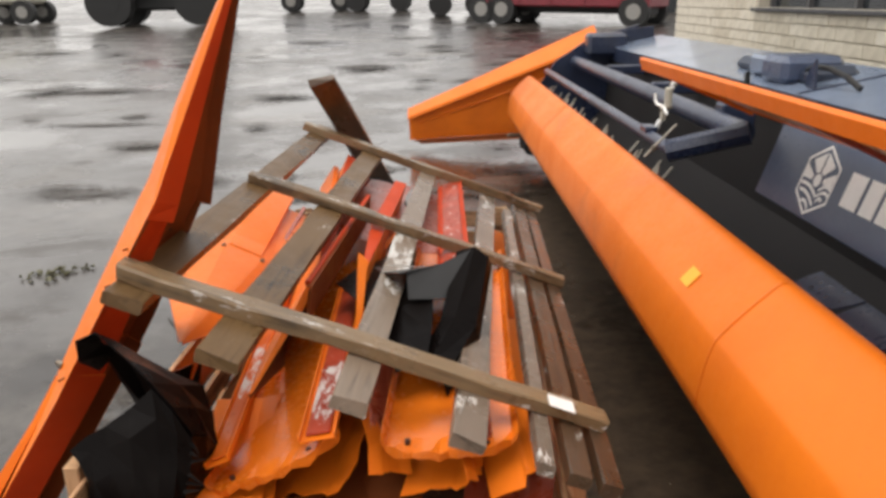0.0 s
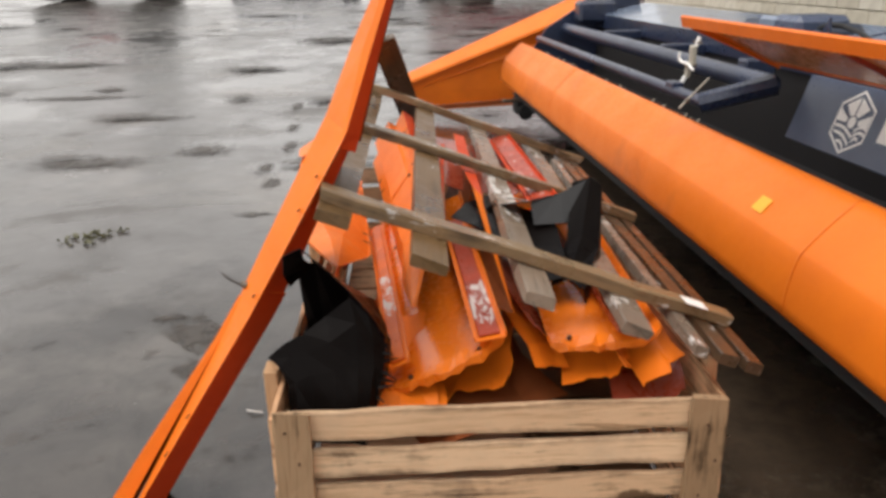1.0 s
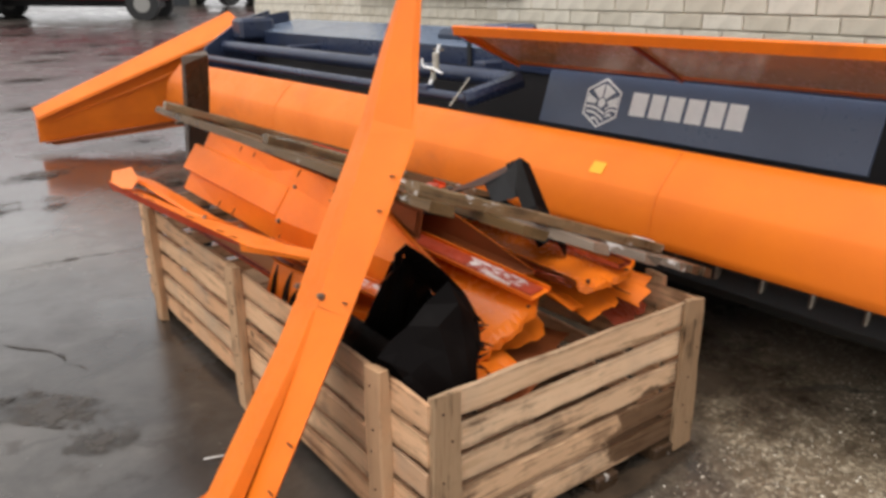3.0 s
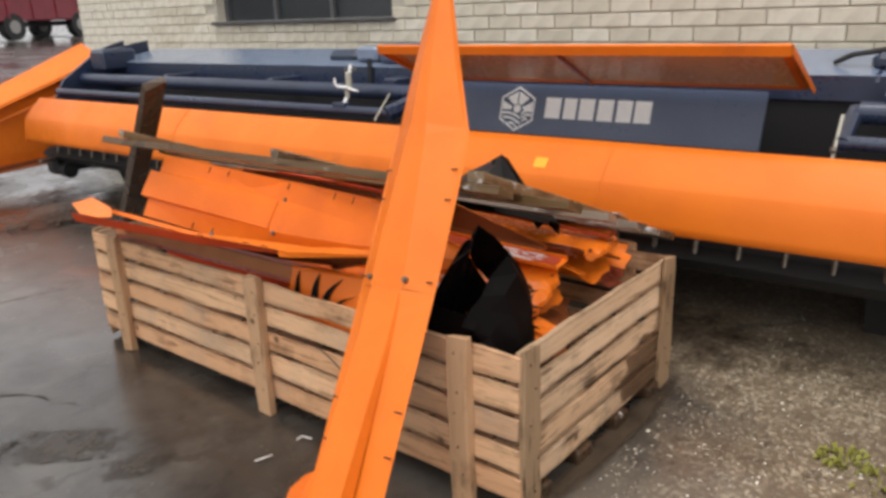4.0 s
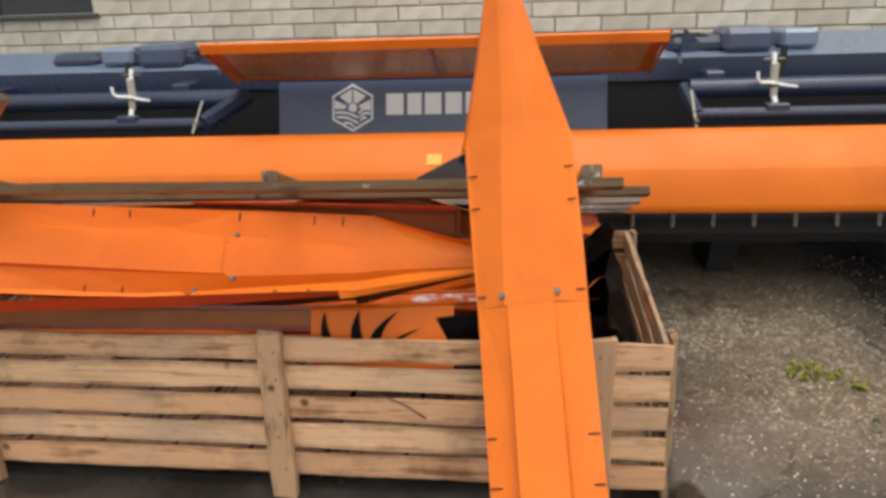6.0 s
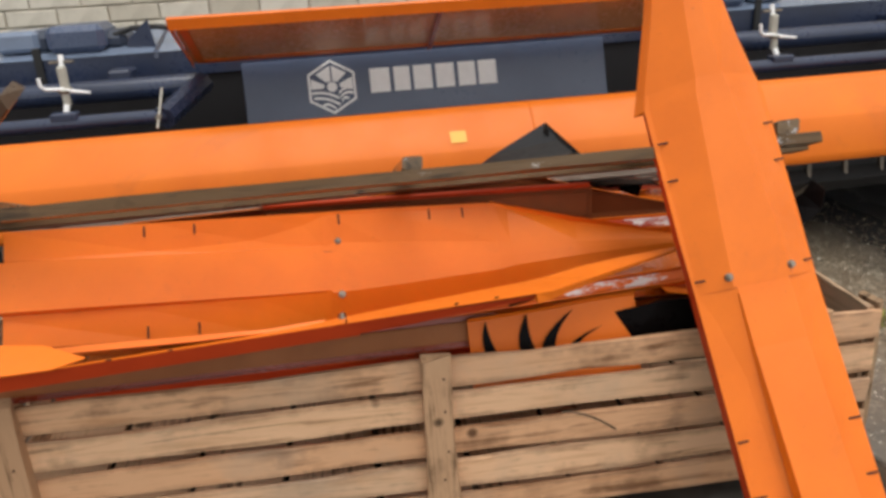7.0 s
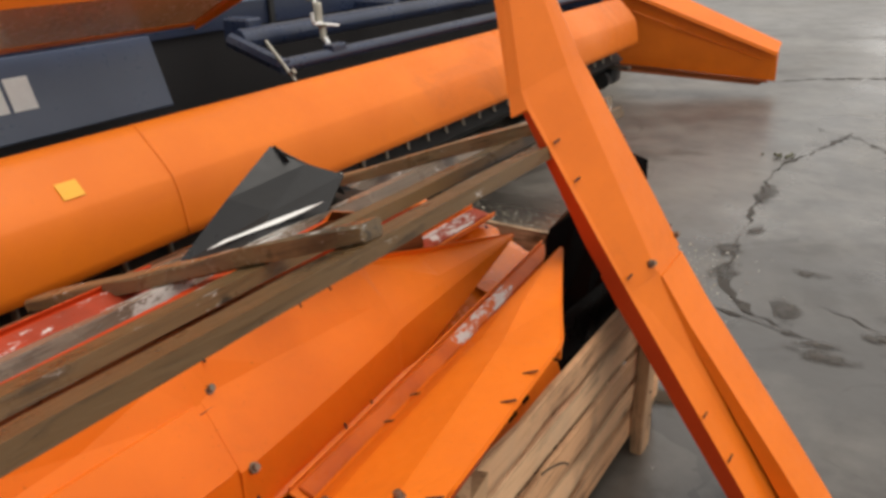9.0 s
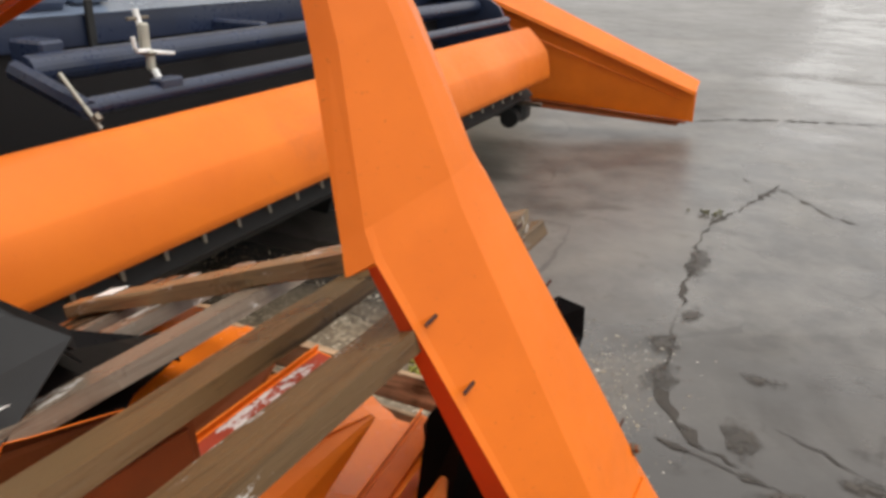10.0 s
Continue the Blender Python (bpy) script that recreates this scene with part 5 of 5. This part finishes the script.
scraps = ((-0.50, 1.87, 0.47, 12, 6, 6, 0.16, 0.4, ORANGE), (-0.33, 1.95, 0.46, 10, -14, -10, 0.22, 0.4, ORANGE), (-0.13, 1.92, 0.555, 8, 18, 14, 0.10, 0.5, ORANGE), (-0.03, 1.90, 0.515, 12, -8, -6, 0.17, 0.42, ORANGE), (0.07, 1.88, 0.575, 6, 24, 22, 0.06, 0.5, ORANGE),
          (0.15, 1.88, 0.53, 10, -20, 4, 0.13, 0.5, ORANGE), (-0.46, 1.845, 0.45, 14, 10, 4, 0.12, 0.3, ORANGE), (-0.25, 1.90, 0.40, 10, 0, 20, 0.4, 0.5, BACK), (0.12, 1.90, 0.45, 8, 6, -4, 0.2, 0.6, RED_STRIP), (-0.155, 1.95, 0.615, 4, 38, 8, 0.08, 0.6, RED_STRIP), (-0.34, 3.15, 0.715, 1, 14, 2, 0.30, 0.85, RED_STRIP), (-0.12, 3.1, 0.66, 1, 4, -3, 0.2, 0.8, RED_STRIP), (0.05, 2.1, 0.5, 5, 20, 0, 0.3, 0.7, ORANGE))
for k, (x, y, z, rx, ry, rz, w, l, mat) in enumerate(scraps):
    torn_sheet(pose(x, y, z, rx, ry, rz), (w, l), "dull red-brown torn sheet strip in the crate" if mat is not ORANGE else "ragged bent orange sheet scrap in the crate", 11 + k, mat)
make_header()
make_distance()
make_wall()


# ---------------------------------------------------------------- yard litter
def ribbon(points, width, seed, z=0.0035):
    """A flat crooked strip along a line, of uneven width."""
    rng = random.Random(seed)
    pts = []
    for (x0, y0), (x1, y1) in zip(points, points[1:]):
        n = max(3, int(math.hypot(x1 - x0, y1 - y0) / 0.05))
        for q in range(n):
            f = q / n
            pts.append((x0 + (x1 - x0) * f + rng.uniform(-0.014, 0.014), y0 + (y1 - y0) * f + rng.uniform(-0.014, 0.014)))
    pts.append(points[-1])
    bm = bmesh.new()
    prev = None
    for q, (x, y) in enumerate(pts):
        a, b = pts[max(0, q - 1)], pts[min(len(pts) - 1, q + 1)]
        d = Vector((b[0] - a[0], b[1] - a[1])).normalized()
        w = width * 0.8 * (0.16 + 2.0 * rng.random() ** 3) * min(1.0, 0.15 + 4 * min(q, len(pts) - 1 - q) / len(pts))
        now = [bm.verts.new((x - d.y * w, y + d.x * w, z)), bm.verts.new((x + d.y * w, y - d.x * w, z))]
        if prev:
            bm.faces.new((prev[0], prev[1], now[1], now[0]))
        prev = now
    return bm


def blob(cx, cy, rx, ry, turn, seed, z=0.004, ragged=0.14):
    """A ragged flat patch."""
    rng = random.Random(seed)
    bm = bmesh.new()
    ring, n = [], 64
    ph = [rng.uniform(0, 6.28) for _ in range(5)]
    for q in range(n):
        a = 6.28319 * q / n
        r = 1.25 + sum(ragged / (k + 1) ** 0.7 * math.sin((k + 2) * a + ph[k]) for k in range(5)) + rng.uniform(-0.3, 0.3) * ragged
        x, y = rx * r * math.cos(a), ry * r * math.sin(a)
        ring.append(bm.verts.new((cx + x * math.cos(turn) - y * math.sin(turn), cy + x * math.sin(turn) + y * math.cos(turn), z)))
    bm.faces.new(ring)
    return bm


def mud_material():
    k = Mat("wet_mud", 0.35)
    f = k.noise(14, k.mapped(), 7, 0.7)
    k.color(k.ramp(f, [(0.3, (0.022, 0.017, 0.012)), (0.7, (0.06, 0.046, 0.034))]))
    k.rough(k.ramp(f, [(0.3, 0.2), (0.7, 0.6)])).bump(f, 0.5, 0.006)
    # thins out to its ragged rim
    mp = k.n.new("ShaderNodeVectorMath")
    mp.operation = "DISTANCE"
    k.link(k.mapped((1, 1, 0), space="Generated"), mp.inputs[0])
    mp.inputs[1].default_value = (0.5, 0.5, 0.0)
    edge = k.math("ADD", mp.outputs["Value"], k.math("MULTIPLY", k.math("SUBTRACT", k.noise(16, k.mapped(), 8, 0.72), 0.5), 1.3))
    k.link(k.ramp(edge, [(0.08, 0.95), (0.36, 0.0)]), k.b.inputs["Alpha"])
    return k.m


def crack_material():
    k = Mat("crack_dirt", 0.6)
    f = k.noise(11, k.mapped(), 7, 0.7)
    k.color(k.ramp(f, [(0.3, (0.016, 0.012, 0.009)), (0.7, (0.05, 0.04, 0.03))]))
    k.link(k.ramp(k.noise(5, k.mapped(), 6, 0.7), [(0.30, 0.15), (0.50, 0.95)]), k.b.inputs["Alpha"])
    return k.m


def soil_shade_material():
    k = Mat("soil_with_shade", 0.8)
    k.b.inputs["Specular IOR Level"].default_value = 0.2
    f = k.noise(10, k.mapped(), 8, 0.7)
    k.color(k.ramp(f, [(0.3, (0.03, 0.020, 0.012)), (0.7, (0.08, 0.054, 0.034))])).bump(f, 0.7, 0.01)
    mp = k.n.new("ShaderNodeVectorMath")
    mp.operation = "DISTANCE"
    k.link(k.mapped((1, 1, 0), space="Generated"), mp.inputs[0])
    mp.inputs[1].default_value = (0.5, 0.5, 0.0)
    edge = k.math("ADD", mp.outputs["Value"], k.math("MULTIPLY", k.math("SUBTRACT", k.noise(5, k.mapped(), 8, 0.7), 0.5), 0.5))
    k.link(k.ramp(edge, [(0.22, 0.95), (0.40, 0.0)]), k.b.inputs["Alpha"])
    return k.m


MUD, CRACK, SOIL_SHADE = mud_material(), crack_material(), soil_shade_material()


def make_litter():
    ground = bpy.data.objects["ground"]
    lines = [([(-0.934, -2.23), (-0.742, -1.483), (-0.641, -1.198)], 0.012), ([(-0.641, -1.198), (-0.646, -0.788), (-0.672, -0.319), (-0.703, -0.004)], 0.010), ([(-0.703, -0.004), (-0.715, 0.22), (-0.742, 0.634), (-0.84, 0.849), (-0.952, 0.954), (-1.053, 0.989)], 0.012),
             ([(-1.502, -1.592), (-1.245, -1.708), (-0.975, -2.113), (-0.762, -2.198), (-0.549, -2.462)], 0.010), ([(-0.801, 0.963), (-1.044, 1.01), (-1.155, 1.031), (-1.271, 1.168)], 0.012), ([(-1.119, 0.714), (-1.316, 0.813), (-1.474, 0.927)], 0.006),
             ([(-0.03, -3.95), (-0.342, -4.248), (-0.815, -4.525), (-1.435, -4.749), (-2.2, -5.0)], 0.022), ([(-1.6, 5.15), (-1.235, 5.141), (-0.942, 5.132), (-0.623, 5.122)], 0.009), ([(-1.25, 3.6), (-1.35, 3.9), (-1.5, 4.1)], 0.006)]
    for k, (pts, w) in enumerate(lines):
        part("crack", ribbon(pts, w * 1.5, 50 + k), CRACK, ground, "dirt-filled crack in the paving")
    spots = [(-0.74, 0.58, 0.13, 0.06, 1.4), (-0.70, 0.32, 0.06, 0.10, 0.1), (-0.68, -0.62, 0.05, 0.25, 0.1), (-1.21, 1.15, 0.13, 0.05, 0.4), (-1.04, 0.84, 0.05, 0.14, 0.5), (-1.06, 0.44, 0.07, 0.05, 0.0), (-1.39, 0.91, 0.10, 0.04, 0.2), (-0.75, 0.02, 0.04, 0.10, 0.0), (-1.66, 6.44, 0.07, 0.25, 0.1), (-1.77, 9.41, 0.08, 0.4, 0.0), (-1.20, 1.07, 0.09, 0.025, 0.3), (-1.44, 3.36, 0.30, 0.10, -0.95), (-1.33, 3.02, 0.14, 0.09, -0.4), (-1.606, 3.518, 0.10, 0.04, 0.2), (-1.53, 5.15, 0.13, 0.06, 0.2), (-1.53, 5.95, 0.08, 0.2, 0.2), (-1.56, 7.3, 0.07, 0.3, 0.0), (-1.65, 8.2, 0.07, 0.25, 0.1), (-3.3, 8.9, 0.5, 0.16, 0.2), (-4.8, 10.4, 0.9, 0.2, 0.1), (-2.6, 12.5, 0.6, 0.22, -0.1), (-0.2, 11.5, 0.4, 0.25, 0.2), (0.3, 14.2, 0.6, 0.3, 0.1), (-6.0, 13.5, 1.2, 0.35, 0.2), (-2.0, 16.5, 0.9, 0.4, 0.0)]
    for k, (x, y, rx, ry, a) in enumerate(spots):
        z = 0.004 + (0.036 * (y - 9) + 0.02 if y > 11 else (0.0045 * (y - 7) ** 2 + 0.004 if y > 7 else 0))
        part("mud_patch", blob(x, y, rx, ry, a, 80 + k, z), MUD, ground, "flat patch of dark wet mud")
    # soil that also paints the shade at the crate foot and under the header
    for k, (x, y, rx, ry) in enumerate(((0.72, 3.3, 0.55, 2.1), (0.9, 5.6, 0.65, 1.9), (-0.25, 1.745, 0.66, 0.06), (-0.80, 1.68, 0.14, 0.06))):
        part("soil_shade_patch", blob(x, y, rx, ry, 0.0, 300 + k, 0.0052 + 0.0003 * k, 0.0), SOIL_SHADE, ground, "dark soil tone, shade by crate and header painted in")
    rng = random.Random(21)
    for k in range(70):
        y = 6.5 + 17 * rng.random() ** 1.5
        x = rng.uniform(-0.62, 0.12) * (y + 3) + 0.4
        z = 0.006 + (0.036 * (y - 9) + 0.02 if y > 11 else (0.0045 * (y - 7) ** 2 + 0.004 if y > 7 else 0))
        size = rng.uniform(0.10, 0.34) * (0.55 + y / 16)
        part("mud_patch", blob(x, y, size * rng.uniform(0.8, 1.9), size * rng.uniform(0.5, 1.0), rng.uniform(-0.2, 0.7), 400 + k, z + 0.0004 * k), MUD, ground, "flat patch of dark wet mud")
    # weeds
    for k, (x, y, n, mat, lab) in enumerate(((0.055, 1.06, 60, WEED_YELLOW, "yellow-green low weed growing in the paving"), (-0.02, 0.95, 14, WEED_YELLOW, "yellow-green low weed growing in the paving"), (-0.33, 0.93, 8, WEED, "small green weed in the gravel"), (-2.47, 4.72, 36, WEED, "dull green weed tuft on the wet yard"), (-2.3, 4.85, 14, WEED, "dull green weed tuft on the wet yard"), (-0.62, -1.35, 10, WEED, "small green weed in a paving crack"))):
        rng = random.Random(k + 5)
        w = thing("weed", pose(x, y, 0), lab, "weed", "weeds")
        bm = bmesh.new()
        for q in range(n):
            a, r = rng.uniform(0, 6.28), rng.uniform(0.005, 0.12 if mat is WEED else 0.075)
            l, h = rng.uniform(0.02, 0.055 if mat is WEED else 0.038), rng.uniform(0.004, 0.022)
            bx, by = r * math.cos(a), r * math.sin(a)
            d = Vector((math.cos(a + rng.uniform(-1, 1)), math.sin(a + rng.uniform(-1, 1)), 0))
            s = Vector((-d.y, d.x, 0)) * l * 0.28
            p0, p1 = Vector((bx, by, h * 0.4)), Vector((bx, by, 0)) + d * l * 0.55 + Vector((0, 0, h + 0.01))
            p2 = Vector((bx, by, 0)) + d * l + Vector((0, 0, h * 0.6))
            vs = [bm.verts.new(v) for v in (p0, p1 + s, p2, p1 - s)]
            bm.faces.new((vs[0], vs[1], vs[2])), bm.faces.new((vs[0], vs[2], vs[3]))
        part("leaves", bm, mat, w)
        part("stem", rod((0, 0, 0), (0.01, 0, 0.02), 0.003, 6), mat, w)
    # twigs and scraps
    for k, pts in enumerate((((-0.824, 2.615, 0.355), (-0.828, 2.59, 0.354), (-0.831, 2.563, 0.346), (-0.832, 2.54, 0.336), (-0.831, 2.518, 0.322), (-0.829, 2.495, 0.304), (-0.824, 2.472, 0.284)), ((-1.09, 2.68, 0.006), (-1.06, 2.66, 0.012), (-1.03, 2.66, 0.006)), ((-0.92, 2.66, 0.01), (-0.90, 2.65, 0.02), (-0.88, 2.62, 0.01)))):
        tw = new("twig", mesh_of("twig", pipe(pts, 0.0026 if k == 0 else 0.0035, 6), DRY if k == 0 else GLASSY_PAPER))
        tagged(tw, "thin dry bent twig caught on the crate slats" if k == 0 else "pale curled scrap lying on the wet yard", "twig" if k == 0 else "scrap")
    rng = random.Random(3)
    verts, faces = [], []
    for q in range(5200):
        near = rng.random() < 0.75
        x, y = (rng.uniform(-0.75, 1.5), rng.uniform(0.35, 1.68)) if near else (rng.uniform(-0.9, 2.3), rng.uniform(0.25, 3.0))
        if CX0 - 0.08 < x < CX1 + 0.08 and y > CY0 - 0.05:
            continue
        r = rng.uniform(0.002, 0.005) if rng.random() < 0.96 else rng.uniform(0.006, 0.009)
        n, a0, w = len(verts), rng.uniform(0, 3.1), rng.uniform(0.65, 1.0)
        for k in range(5):
            a = a0 + 1.2566 * k
            verts.append((x + r * math.cos(a) * rng.uniform(0.8, 1.15), y + r * w * math.sin(a) * rng.uniform(0.8, 1.15), 0.0005))
        verts.append((x + rng.uniform(-0.2, 0.2) * r, y, r * rng.uniform(0.5, 0.9)))
        faces += [(n + k, n + (k + 1) % 5, n + 5) for k in range(5)]
    me = bpy.data.meshes.new("gravel")
    me.from_pydata(verts, [], faces)
    g = Mat("gravel_stone", 0.35)
    g.color(g.ramp(g.island(), [(0.0, (0.10, 0.08, 0.055)), (0.45, (0.25, 0.20, 0.15)), (0.75, (0.50, 0.44, 0.34)), (1.0, (0.85, 0.80, 0.70))]))
    me.materials.append(g.m)
    st = new("gravel", me)
    tagged(st, "loose wet pebbles scattered on the paving", "gravel", kind="stuff")


make_litter()
